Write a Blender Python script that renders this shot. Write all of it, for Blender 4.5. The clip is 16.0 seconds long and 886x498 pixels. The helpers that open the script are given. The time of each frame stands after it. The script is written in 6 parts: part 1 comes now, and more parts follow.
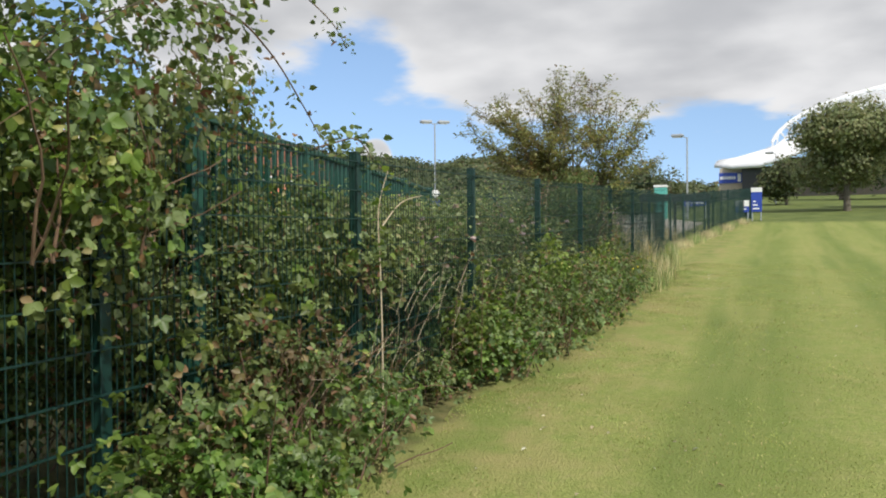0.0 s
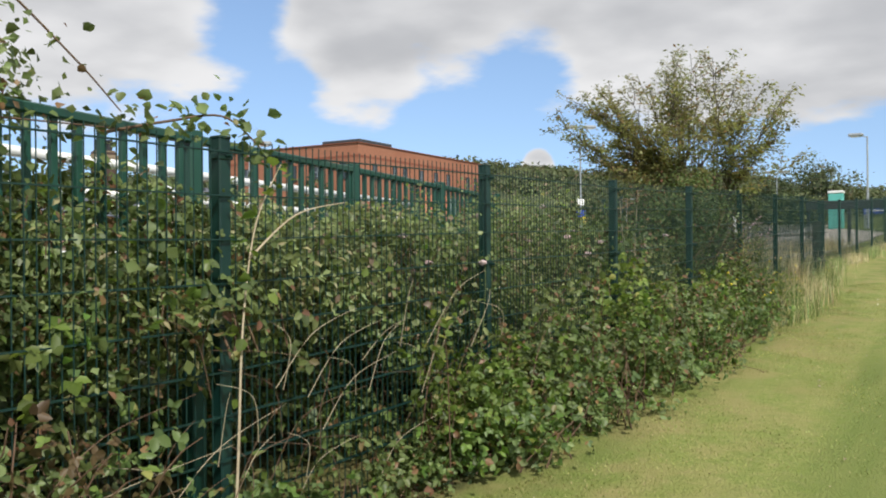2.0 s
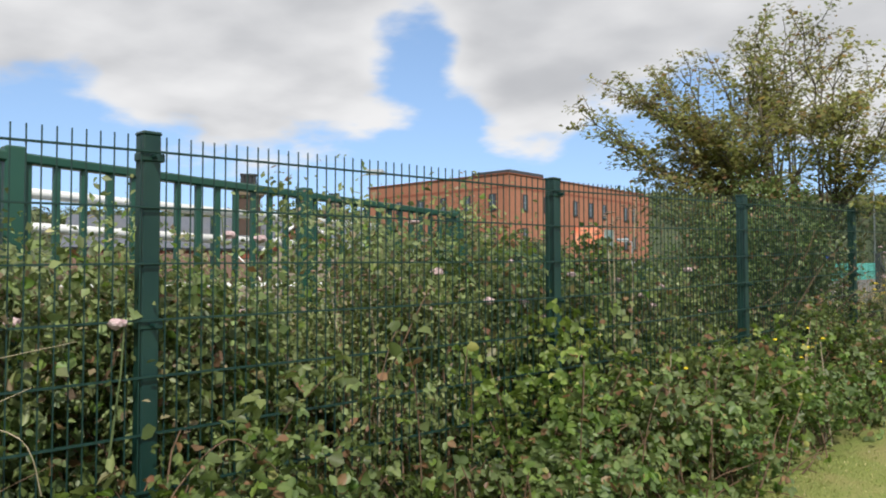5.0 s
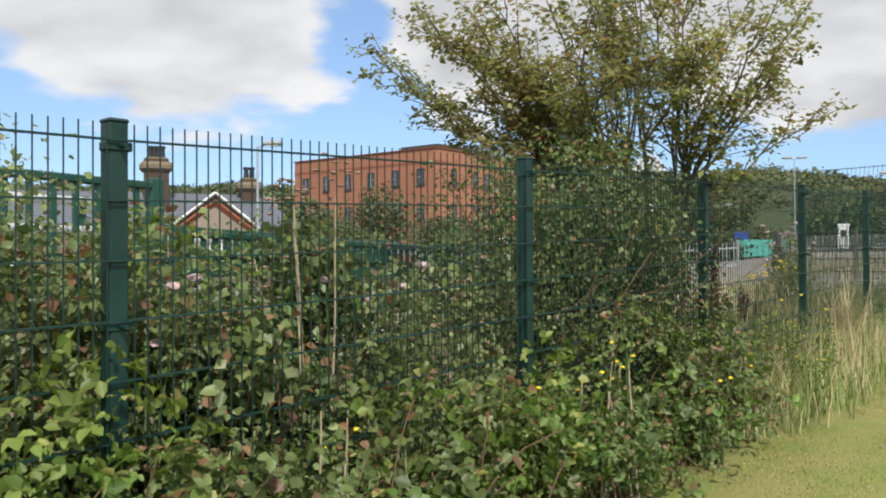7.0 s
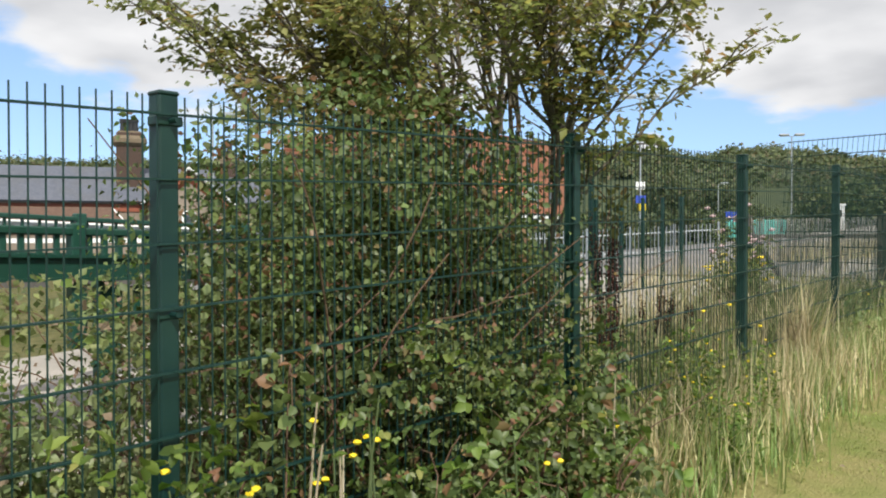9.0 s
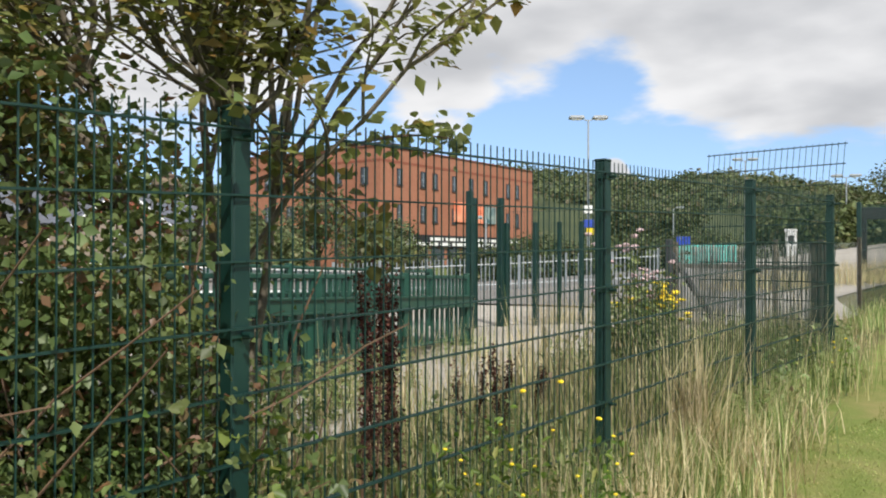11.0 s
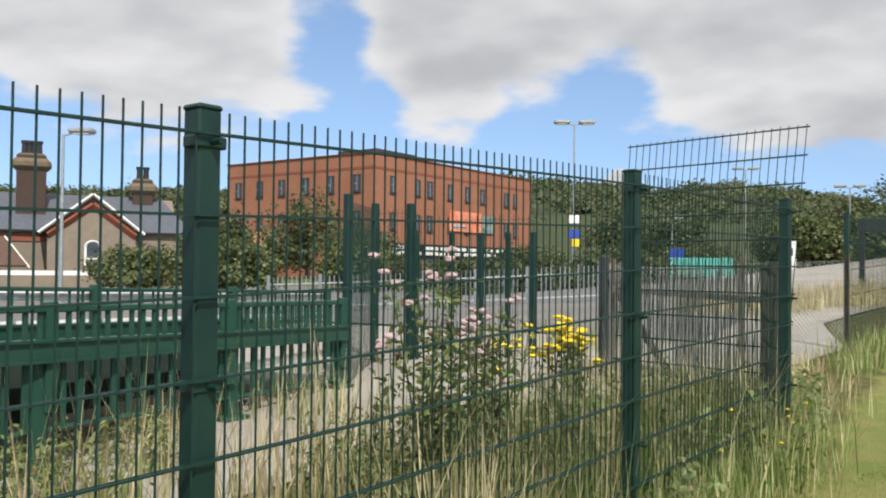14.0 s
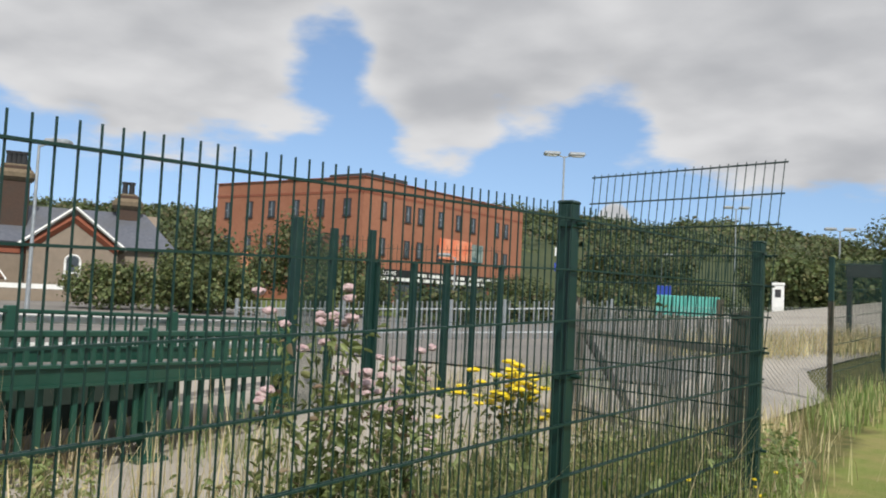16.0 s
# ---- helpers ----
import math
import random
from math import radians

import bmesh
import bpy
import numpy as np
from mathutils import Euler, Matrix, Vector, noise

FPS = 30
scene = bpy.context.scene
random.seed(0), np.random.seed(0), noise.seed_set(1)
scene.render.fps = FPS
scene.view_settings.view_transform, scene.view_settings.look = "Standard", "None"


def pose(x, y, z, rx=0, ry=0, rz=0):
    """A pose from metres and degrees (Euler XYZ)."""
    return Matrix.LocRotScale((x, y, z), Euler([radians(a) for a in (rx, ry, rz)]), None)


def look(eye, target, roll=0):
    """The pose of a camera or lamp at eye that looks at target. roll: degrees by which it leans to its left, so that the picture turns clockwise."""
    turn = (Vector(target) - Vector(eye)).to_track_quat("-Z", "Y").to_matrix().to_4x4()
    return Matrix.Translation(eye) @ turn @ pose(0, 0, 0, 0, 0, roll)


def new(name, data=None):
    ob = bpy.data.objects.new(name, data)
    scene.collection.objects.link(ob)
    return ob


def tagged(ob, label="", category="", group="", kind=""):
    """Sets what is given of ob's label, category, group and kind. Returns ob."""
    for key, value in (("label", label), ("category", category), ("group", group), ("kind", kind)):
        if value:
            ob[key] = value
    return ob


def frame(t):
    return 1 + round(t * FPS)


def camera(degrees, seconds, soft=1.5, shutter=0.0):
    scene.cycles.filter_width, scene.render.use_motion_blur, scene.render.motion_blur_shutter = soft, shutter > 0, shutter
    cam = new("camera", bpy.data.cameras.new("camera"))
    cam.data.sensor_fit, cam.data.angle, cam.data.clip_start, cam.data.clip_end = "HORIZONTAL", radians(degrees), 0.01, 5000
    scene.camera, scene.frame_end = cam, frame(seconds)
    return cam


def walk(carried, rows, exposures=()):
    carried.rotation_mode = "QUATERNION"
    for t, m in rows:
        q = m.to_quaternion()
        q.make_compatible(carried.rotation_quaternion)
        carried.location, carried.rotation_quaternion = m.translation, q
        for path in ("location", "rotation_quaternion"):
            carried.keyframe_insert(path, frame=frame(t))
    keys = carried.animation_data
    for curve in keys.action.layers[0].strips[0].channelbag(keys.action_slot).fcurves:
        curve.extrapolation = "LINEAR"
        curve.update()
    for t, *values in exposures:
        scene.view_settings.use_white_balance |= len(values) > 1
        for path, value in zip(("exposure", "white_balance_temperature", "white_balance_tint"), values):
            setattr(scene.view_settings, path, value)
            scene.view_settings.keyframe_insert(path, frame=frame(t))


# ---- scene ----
cam = camera(55.9, 16.0, soft=1.95)
PATH = [
    (0, (0.548, 0.133, 1.991), (-0.200, 1.988, 1.963), -0.47),
    (0.5, (0.593, 0.849, 2.017), (-0.184, 2.692, 1.982), -0.63),
    (1, (0.637, 1.525, 2.042), (-0.206, 3.339, 2.036), -0.46),
    (1.5, (0.677, 2.178, 2.063), (-0.288, 3.929, 2.115), -0.27),
    (2, (0.708, 2.840, 2.081), (-0.383, 4.517, 2.080), -0.44),
    (2.5, (0.726, 3.513, 2.094), (-0.360, 5.191, 2.032), -0.19),
    (3, (0.730, 4.177, 2.105), (-0.363, 5.851, 2.059), -0.28),
    (3.2, (0.725, 4.433, 2.109), (-0.388, 6.095, 2.063), 0.20),
    (5.3, (0.602, 7.015, 2.134), (-0.822, 8.417, 2.211), 0.20),
    (5.5, (0.586, 7.258, 2.142), (-0.834, 8.667, 2.189), 0.69),
    (6, (0.534, 7.870, 2.173), (-0.843, 9.321, 2.189), 0.28),
    (6.5, (0.473, 8.494, 2.211), (-0.861, 9.984, 2.232), -0.39),
    (7, (0.406, 9.126, 2.250), (-0.890, 10.650, 2.270), -0.30),
    (7.5, (0.334, 9.759, 2.287), (-0.950, 11.292, 2.329), -0.46),
    (8, (0.260, 10.383, 2.318), (-1.026, 11.913, 2.364), -0.37),
    (8.5, (0.185, 10.999, 2.341), (-1.134, 12.503, 2.329), -0.51),
    (9, (0.106, 11.621, 2.358), (-1.192, 13.142, 2.324), -0.02),
    (9.5, (0.027, 12.238, 2.375), (-1.205, 13.813, 2.422), -0.24),
    (10, (-0.052, 12.831, 2.391), (-1.266, 14.420, 2.408), 0.09),
    (12.3, (-0.378, 15.260, 2.495), (-1.657, 16.797, 2.536), -0.50),
    (12.5, (-0.403, 15.467, 2.504), (-1.684, 17.001, 2.536), -0.85),
    (13, (-0.454, 15.962, 2.527), (-1.722, 17.508, 2.548), -0.49),
    (13.5, (-0.495, 16.395, 2.537), (-1.741, 17.959, 2.562), -0.10),
    (14, (-0.518, 16.803, 2.571), (-1.763, 18.367, 2.615), 0.58),
    (14.5, (-0.525, 17.130, 2.603), (-1.856, 18.619, 2.696), 2.15),
    (15, (-0.570, 17.345, 2.615), (-1.938, 18.802, 2.714), 2.85),
    (15.5, (-0.606, 17.466, 2.630), (-1.936, 18.956, 2.754), 2.65),
    (16, (-0.626, 17.558, 2.646), (-1.857, 19.132, 2.756), 2.78),
]
walk(cam, [(t, look(eye, target, roll)) for t, eye, target, roll in PATH], exposures=[(0.0, -0.05), (5.5, 0.0), (9.0, 0.1), (12.5, 0.0), (14.5, -0.13), (16.0, -0.25)])

FENCE_X = -2.35


def fence_y(k):
    return 5.6 + 2.5 * k


def smooth(a, b, v):
    v = min(1.0, max(0.0, (v - a) / (b - a)))
    return v * v * (3 - 2 * v)


def ground_z(x, y):
    """The lawn climbs gently away from the start; the land behind the fence lies lower and flatter."""
    lawn = 0.40 + 0.034 * min(y, 30.0) + 0.058 * max(0.0, min(y, 140.0) - 30.0)
    low = 0.40 + 0.034 * min(max(y, -20.0), 19.0) + 0.002 * max(0.0, min(y, 200.0) - 19.0)
    k = 1 - smooth(-30.0, -3.5, x)
    z = lawn * (1 - k) + low * k
    z += smooth(120, 300, math.hypot(x, y)) * 2.0
    return z


# ---- world and sun ----
SUN_AZ, SUN_EL = radians(126), radians(46)
world = bpy.data.worlds.new("sky")
scene.world = world
world.use_nodes = True
wn, wl = world.node_tree.nodes, world.node_tree.links
wn.clear()
w_out, w_bg = wn.new("ShaderNodeOutputWorld"), wn.new("ShaderNodeBackground")
w_sky = wn.new("ShaderNodeTexSky")
w_sky.sky_type, w_sky.sun_disc = "NISHITA", False
w_sky.sun_elevation, w_sky.sun_rotation = SUN_EL, SUN_AZ
w_sky.air_density, w_sky.dust_density, w_sky.ozone_density = 1.0, 0.6, 2.0


def wmath(op, a, b=None, c=None):
    n = wn.new("ShaderNodeMath")
    n.operation = op
    for i, v in enumerate((a, b, c)):
        if v is None:
            continue
        if isinstance(v, (int, float)):
            n.inputs[i].default_value = v
        else:
            wl.new(v, n.inputs[i])
    return n.outputs[0]


w_tc = wn.new("ShaderNodeTexCoord")
w_sep = wn.new("ShaderNodeSeparateXYZ")
wl.new(w_tc.outputs["Generated"], w_sep.inputs[0])
# the blue of the sky a little above the horizon reaches down to it, as in clear maritime air
w_lift = wn.new("ShaderNodeCombineXYZ")
wl.new(w_sep.outputs[0], w_lift.inputs[0])
wl.new(w_sep.outputs[1], w_lift.inputs[1])
wl.new(wmath("ADD", wmath("MULTIPLY", w_sep.outputs[2], 0.8), 0.13), w_lift.inputs[2])
w_norm = wn.new("ShaderNodeVectorMath")
w_norm.operation = "NORMALIZE"
wl.new(w_lift.outputs[0], w_norm.inputs[0])
wl.new(w_norm.outputs[0], w_sky.inputs[0])
# clouds: noise on a plane overhead, so that they flatten towards the horizon
def wplane(lift):
    z = wmath("ADD", w_sep.outputs[2], lift)
    d = wmath("ADD", wmath("MAXIMUM", z, 0.0), 0.22)
    c = wn.new("ShaderNodeCombineXYZ")
    wl.new(wmath("DIVIDE", w_sep.outputs[0], d), c.inputs[0])
    wl.new(wmath("DIVIDE", w_sep.outputs[1], d), c.inputs[1])
    wl.new(wmath("MULTIPLY", z, 1.5), c.inputs[2])
    return c.outputs[0]


def wnoise(scale, detail, offset, at):
    mp = wn.new("ShaderNodeMapping")
    mp.inputs["Location"].default_value = offset
    wl.new(at, mp.inputs[0])
    n = wn.new("ShaderNodeTexNoise")
    n.inputs["Scale"].default_value, n.inputs["Detail"].default_value, n.inputs["Roughness"].default_value = scale, detail, 0.55
    wl.new(mp.outputs[0], n.inputs["Vector"])
    return n.outputs["Fac"]


def direction(az, el):
    """Unit vector, az in degrees to the left of +y."""
    a, e = radians(az), radians(el)
    return (-math.sin(a) * math.cos(e), math.cos(a) * math.cos(e), math.sin(e))


def wblob(az, el, inner, outer):
    """1 towards a direction, falling to 0 at an angle of outer degrees."""
    n = wn.new("ShaderNodeVectorMath")
    n.operation = "DOT_PRODUCT"
    wl.new(w_tc.outputs["Generated"], n.inputs[0])
    n.inputs[1].default_value = direction(az, el)
    r = wn.new("ShaderNodeMapRange")
    r.interpolation_type = "SMOOTHSTEP"
    r.inputs["From Min"].default_value = math.cos(radians(outer))
    r.inputs["From Max"].default_value = math.cos(radians(inner))
    wl.new(n.outputs["Value"], r.inputs["Value"])
    return r.outputs["Result"]


def wdensity(at):
    return wmath("ADD", wmath("MULTIPLY", wnoise(1.1, 5, (0.4, 2.2, 0.0), at), 0.62), wmath("MULTIPLY", wnoise(3.4, 5, (5.1, 1.7, 0.3), at), 0.38))


def wsoft(at):
    return wmath("ADD", wmath("MULTIPLY", wnoise(1.1, 2, (0.4, 2.2, 0.0), at), 0.62), wmath("MULTIPLY", wnoise(3.4, 2, (5.1, 1.7, 0.3), at), 0.38))


dens = wdensity(wplane(0.0))
# cloud banks stand higher up, a clear band lies over the horizon
dens = wmath("ADD", dens, wmath("MULTIPLY", wmath("MINIMUM", wmath("SUBTRACT", w_sep.outputs[2], 0.195), 0.07), 1.9))
for az, el, inner, outer, gain in ((57, 15, 2, 12, 0.10), (36.5, 16.5, 1, 9, 0.12), (38.5, 10.6, 0.5, 4.8, 0.15), (13, 16, 3, 15, 0.20), (-6, 16, 4, 16, 0.16),
                                   (46.6, 16.0, 0.3, 4.5, -0.15), (26.5, 5.6, 0.2, 1.6, 0.36)):
    dens = wmath("ADD", dens, wmath("MULTIPLY", wblob(az, el, inner, outer), gain))
w_cov = wn.new("ShaderNodeMapRange")
w_cov.interpolation_type = "SMOOTHSTEP"
w_cov.inputs["From Min"].default_value, w_cov.inputs["From Max"].default_value = 0.472, 0.588
wl.new(dens, w_cov.inputs["Value"])
# billows: where the cloud thins upwards its top catches the sun, below it lies in its own shade
w_top = wmath("SUBTRACT", wsoft(wplane(0.0)), wsoft(wplane(0.045)))
w_thick = wmath("MULTIPLY", wmath("SUBTRACT", dens, 0.60), 1.5)
w_core = wn.new("ShaderNodeMapRange")
w_core.interpolation_type = "SMOOTHSTEP"
w_core.inputs["From Min"].default_value, w_core.inputs["From Max"].default_value = -0.30, 0.55
wl.new(wmath("SUBTRACT", w_thick, wmath("MULTIPLY", w_top, 2.6)), w_core.inputs["Value"])
w_ccol = wn.new("ShaderNodeMix")
w_ccol.data_type = "RGBA"
w_ccol.inputs[6].default_value, w_ccol.inputs[7].default_value = (8.2, 8.2, 8.3, 1), (5.0, 5.1, 5.35, 1)
wl.new(w_core.outputs[0], w_ccol.inputs[0])
w_mix = wn.new("ShaderNodeMix")
w_mix.data_type = "RGBA"
wl.new(w_cov.outputs[0], w_mix.inputs[0])
w_gain = wn.new("ShaderNodeMix")
w_gain.data_type, w_gain.blend_type = "RGBA", "MULTIPLY"
w_gain.inputs[0].default_value, w_gain.inputs[7].default_value = 1.0, (1.75, 1.75, 1.75, 1)
wl.new(w_sky.outputs[0], w_gain.inputs[6])
wl.new(w_gain.outputs[2], w_mix.inputs[6])
wl.new(w_ccol.outputs[2], w_mix.inputs[7])
wl.new(w_mix.outputs[2], w_bg.inputs[0])
w_bg.inputs[1].default_value = 0.108
wl.new(w_bg.outputs[0], w_out.inputs[0])

sun = new("sun", bpy.data.lights.new("sun", "SUN"))
sun.data.energy, sun.data.angle, sun.data.color = 4.8, radians(0.6), (1.0, 0.95, 0.86)
sun_dir = Vector((math.sin(SUN_AZ) * math.cos(SUN_EL), math.cos(SUN_AZ) * math.cos(SUN_EL), math.sin(SUN_EL)))
sun.matrix_world = look(sun_dir * 60, (0, 0, 0))


# ---- materials ----
def material(name, c1, c2, scale=4.0, rough=0.8, bump=0.2, metal=0.0, c3=None, scale3=0.6, amount3=0.5, spread=0.0, piece=False, bump_scale=None, coat=0.0):
    """Two colours mixed by fine noise, a third by broad patches, relief, and a change of tone from piece to piece."""
    m = bpy.data.materials.new(name)
    m.use_nodes = True
    n, l = m.node_tree.nodes, m.node_tree.links
    bsdf = n["Principled BSDF"]
    tc = n.new("ShaderNodeTexCoord")
    fine = n.new("ShaderNodeTexNoise")
    fine.inputs["Scale"].default_value, fine.inputs["Detail"].default_value = scale, 6
    l.new(tc.outputs["Object"], fine.inputs["Vector"])
    ramp = n.new("ShaderNodeMapRange")
    ramp.inputs["From Min"].default_value, ramp.inputs["From Max"].default_value = 0.3, 0.7
    l.new(fine.outputs["Fac"], ramp.inputs["Value"])
    mix = n.new("ShaderNodeMix")
    mix.data_type = "RGBA"
    mix.inputs[6].default_value, mix.inputs[7].default_value = (*c1, 1), (*c2, 1)
    l.new(ramp.outputs[0], mix.inputs[0])
    col = mix.outputs[2]
    if c3:
        broad = n.new("ShaderNodeTexNoise")
        broad.inputs["Scale"].default_value, broad.inputs["Detail"].default_value = scale3, 4
        l.new(tc.outputs["Object"], broad.inputs["Vector"])
        r3 = n.new("ShaderNodeMapRange")
        r3.inputs["From Min"].default_value, r3.inputs["From Max"].default_value, r3.inputs["To Max"].default_value = 0.45, 0.7, amount3
        l.new(broad.outputs["Fac"], r3.inputs["Value"])
        mix3 = n.new("ShaderNodeMix")
        mix3.data_type = "RGBA"
        mix3.inputs[7].default_value = (*c3, 1)
        l.new(r3.outputs[0], mix3.inputs[0])
        l.new(col, mix3.inputs[6])
        col = mix3.outputs[2]
    if spread:
        hsv = n.new("ShaderNodeHueSaturation")
        src = n.new("ShaderNodeObjectInfo").outputs["Random"] if piece else n.new("ShaderNodeNewGeometry").outputs["Random Per Island"]
        rv = n.new("ShaderNodeMapRange")
        rv.inputs["To Min"].default_value, rv.inputs["To Max"].default_value = 1 - spread, 1 + spread
        l.new(src, rv.inputs["Value"])
        l.new(rv.outputs[0], hsv.inputs["Value"])
        l.new(col, hsv.inputs["Color"])
        col = hsv.outputs[0]
    l.new(col, bsdf.inputs["Base Color"])
    rr = n.new("ShaderNodeMapRange")
    rr.inputs["To Min"].default_value, rr.inputs["To Max"].default_value = max(0.02, rough - 0.1), min(1, rough + 0.1)
    l.new(fine.outputs["Fac"], rr.inputs["Value"])
    l.new(rr.outputs[0], bsdf.inputs["Roughness"])
    bsdf.inputs["Metallic"].default_value = metal
    bsdf.inputs["Coat Weight"].default_value = coat
    if bump:
        b = n.new("ShaderNodeBump")
        b.inputs["Strength"].default_value, b.inputs["Distance"].default_value = bump, 0.02
        src = fine
        if bump_scale:
            src = n.new("ShaderNodeTexNoise")
            src.inputs["Scale"].default_value, src.inputs["Detail"].default_value = bump_scale, 4
            l.new(tc.outputs["Object"], src.inputs["Vector"])
        l.new(src.outputs["Fac"], b.inputs["Height"])
        l.new(b.outputs[0], bsdf.inputs["Normal"])
    return m


def leaf_material(name, dark, light, odd, odd_share=0.08, translucent=0.35, rough=0.45):
    """Leaves: tone changes from leaf to leaf, a few turn brown or yellow, light shines through."""
    m = bpy.data.materials.new(name)
    m.use_nodes = True
    n, l = m.node_tree.nodes, m.node_tree.links
    bsdf, out = n["Principled BSDF"], n["Material Output"]
    geo = n.new("ShaderNodeNewGeometry")
    ramp = n.new("ShaderNodeValToRGB")
    e = ramp.color_ramp.elements
    e[0].position, e[0].color = 0.0, (*dark, 1)
    e[1].position, e[1].color = 1.0 - odd_share - 0.04, (*light, 1)
    x = ramp.color_ramp.elements.new(1.0 - odd_share)
    x.color = (*odd, 1)
    l.new(geo.outputs["Random Per Island"], ramp.inputs[0])
    tc = n.new("ShaderNodeTexCoord")
    broad = n.new("ShaderNodeTexNoise")
    broad.inputs["Scale"].default_value, broad.inputs["Detail"].default_value = 2.6, 4
    l.new(tc.outputs["Object"], broad.inputs["Vector"])
    hsv = n.new("ShaderNodeHueSaturation")
    rv = n.new("ShaderNodeMapRange")
    rv.inputs["From Min"].default_value, rv.inputs["From Max"].default_value = 0.3, 0.7
    rv.inputs["To Min"].default_value, rv.inputs["To Max"].default_value = 0.55, 1.5
    l.new(broad.outputs["Fac"], rv.inputs["Value"])
    l.new(rv.outputs[0], hsv.inputs["Value"])
    drift = n.new("ShaderNodeTexNoise")
    drift.inputs["Scale"].default_value, drift.inputs["Detail"].default_value = 1.3, 3
    l.new(tc.outputs["Object"], drift.inputs["Vector"])
    hue = n.new("ShaderNodeMapRange")
    hue.inputs["From Min"].default_value, hue.inputs["From Max"].default_value = 0.3, 0.7
    hue.inputs["To Min"].default_value, hue.inputs["To Max"].default_value = 0.475, 0.525
    l.new(drift.outputs["Fac"], hue.inputs["Value"])
    l.new(hue.outputs[0], hsv.inputs["Hue"])
    l.new(ramp.outputs[0], hsv.inputs["Color"])
    l.new(hsv.outputs[0], bsdf.inputs["Base Color"])
    bsdf.inputs["Roughness"].default_value = rough
    bsdf.inputs["Specular IOR Level"].default_value = 0.4
    tr = n.new("ShaderNodeBsdfTranslucent")
    br = n.new("ShaderNodeHueSaturation")
    br.inputs["Value"].default_value, br.inputs["Saturation"].default_value = 1.5, 1.1
    l.new(hsv.outputs[0], br.inputs["Color"])
    l.new(br.outputs[0], tr.inputs["Color"])
    mx = n.new("ShaderNodeMixShader")
    mx.inputs[0].default_value = translucent
    l.new(bsdf.outputs[0], mx.inputs[1])
    l.new(tr.outputs[0], mx.inputs[2])
    l.new(mx.outputs[0], out.inputs[0])
    return m


FENCE_GREEN = material("fence_green_paint", (0.0025, 0.022, 0.0185), (0.004, 0.030, 0.025), 9, 0.46, 0.06, c3=(0.02, 0.055, 0.035), scale3=2.5, amount3=0.5)
WIRE_GREEN = material("green_coated_wire", (0.003, 0.024, 0.019), (0.006, 0.034, 0.027), 20, 0.5, 0.0)
RAIL_GREEN = material("bridge_green_paint", (0.008, 0.052, 0.035), (0.013, 0.068, 0.046), 6, 0.45, 0.08, c3=(0.03, 0.07, 0.045), scale3=1.2, amount3=0.6)
METAL = material("galvanised_steel", (0.36, 0.38, 0.39), (0.48, 0.50, 0.51), 8, 0.45, 0.05, metal=0.7)
WHITE = material("white_paint", (0.74, 0.75, 0.74), (0.82, 0.82, 0.80), 5, 0.5, 0.05, c3=(0.6, 0.6, 0.57), scale3=1.0, amount3=0.4)
BRICK = material("orange_brick", (0.300, 0.122, 0.072), (0.365, 0.156, 0.093), 3.5, 0.85, 0.1, c3=(0.27, 0.10, 0.055), scale3=0.25, amount3=0.6, bump_scale=14)
BRICK_DARK = material("dark_brick_course", (0.22, 0.07, 0.04), (0.28, 0.09, 0.05), 5, 0.85, 0.1)
GLASS = material("window_glass", (0.045, 0.055, 0.065), (0.07, 0.085, 0.10), 0.6, 0.3, 0.0)
FRAME_DARK = material("dark_window_frame", (0.03, 0.03, 0.035), (0.05, 0.05, 0.05), 8, 0.5, 0.0)
RENDER_TAN = material("tan_render", (0.22, 0.178, 0.138), (0.265, 0.216, 0.168), 2.5, 0.9, 0.15, c3=(0.16, 0.125, 0.095), scale3=0.4, amount3=0.35, bump_scale=25)
SLATE = material("slate_roof", (0.075, 0.085, 0.11), (0.12, 0.13, 0.16), 5, 0.6, 0.2, c3=(0.09, 0.09, 0.085), scale3=0.5)
CHIMNEY = material("chimney_brick", (0.050, 0.031, 0.023), (0.075, 0.046, 0.033), 7, 0.9, 0.3, c3=(0.055, 0.042, 0.034), scale3=1.1)
STONE = material("chimney_stone", (0.12, 0.092, 0.06), (0.18, 0.14, 0.09), 6, 0.9, 0.2)
BLACK = material("black_board", (0.012, 0.012, 0.014), (0.02, 0.02, 0.022), 6, 0.5, 0.0)
BLUE = material("blue_sign_paint", (0.02, 0.05, 0.32), (0.03, 0.07, 0.40), 4, 0.45, 0.0)
ROOF_WHITE = material("stadium_white", (0.78, 0.79, 0.81), (0.85, 0.86, 0.87), 0.3, 0.5, 0.0)
TURQ = material("turquoise_panel", (0.08, 0.38, 0.33), (0.13, 0.46, 0.40), 3, 0.5, 0.0)
TARMAC = material("pale_worn_tarmac", (0.31, 0.285, 0.25), (0.41, 0.375, 0.33), 22, 0.92, 0.25, c3=(0.22, 0.205, 0.175), scale3=0.5, amount3=0.7)
WOOD_GREY = material("weathered_slat_wood", (0.24, 0.225, 0.195), (0.37, 0.35, 0.31), 16, 0.9, 0.2, spread=0.25, piece=True)
WOOD_DARK = material("dark_weathered_timber", (0.045, 0.042, 0.036), (0.085, 0.075, 0.062), 12, 0.9, 0.3, c3=(0.05, 0.065, 0.045), scale3=3.0)
BARK = material("bark", (0.085, 0.07, 0.05), (0.16, 0.135, 0.10), 14, 0.9, 0.5)
STEM_BROWN = material("bramble_stem", (0.09, 0.05, 0.03), (0.16, 0.10, 0.06), 20, 0.8, 0.1)
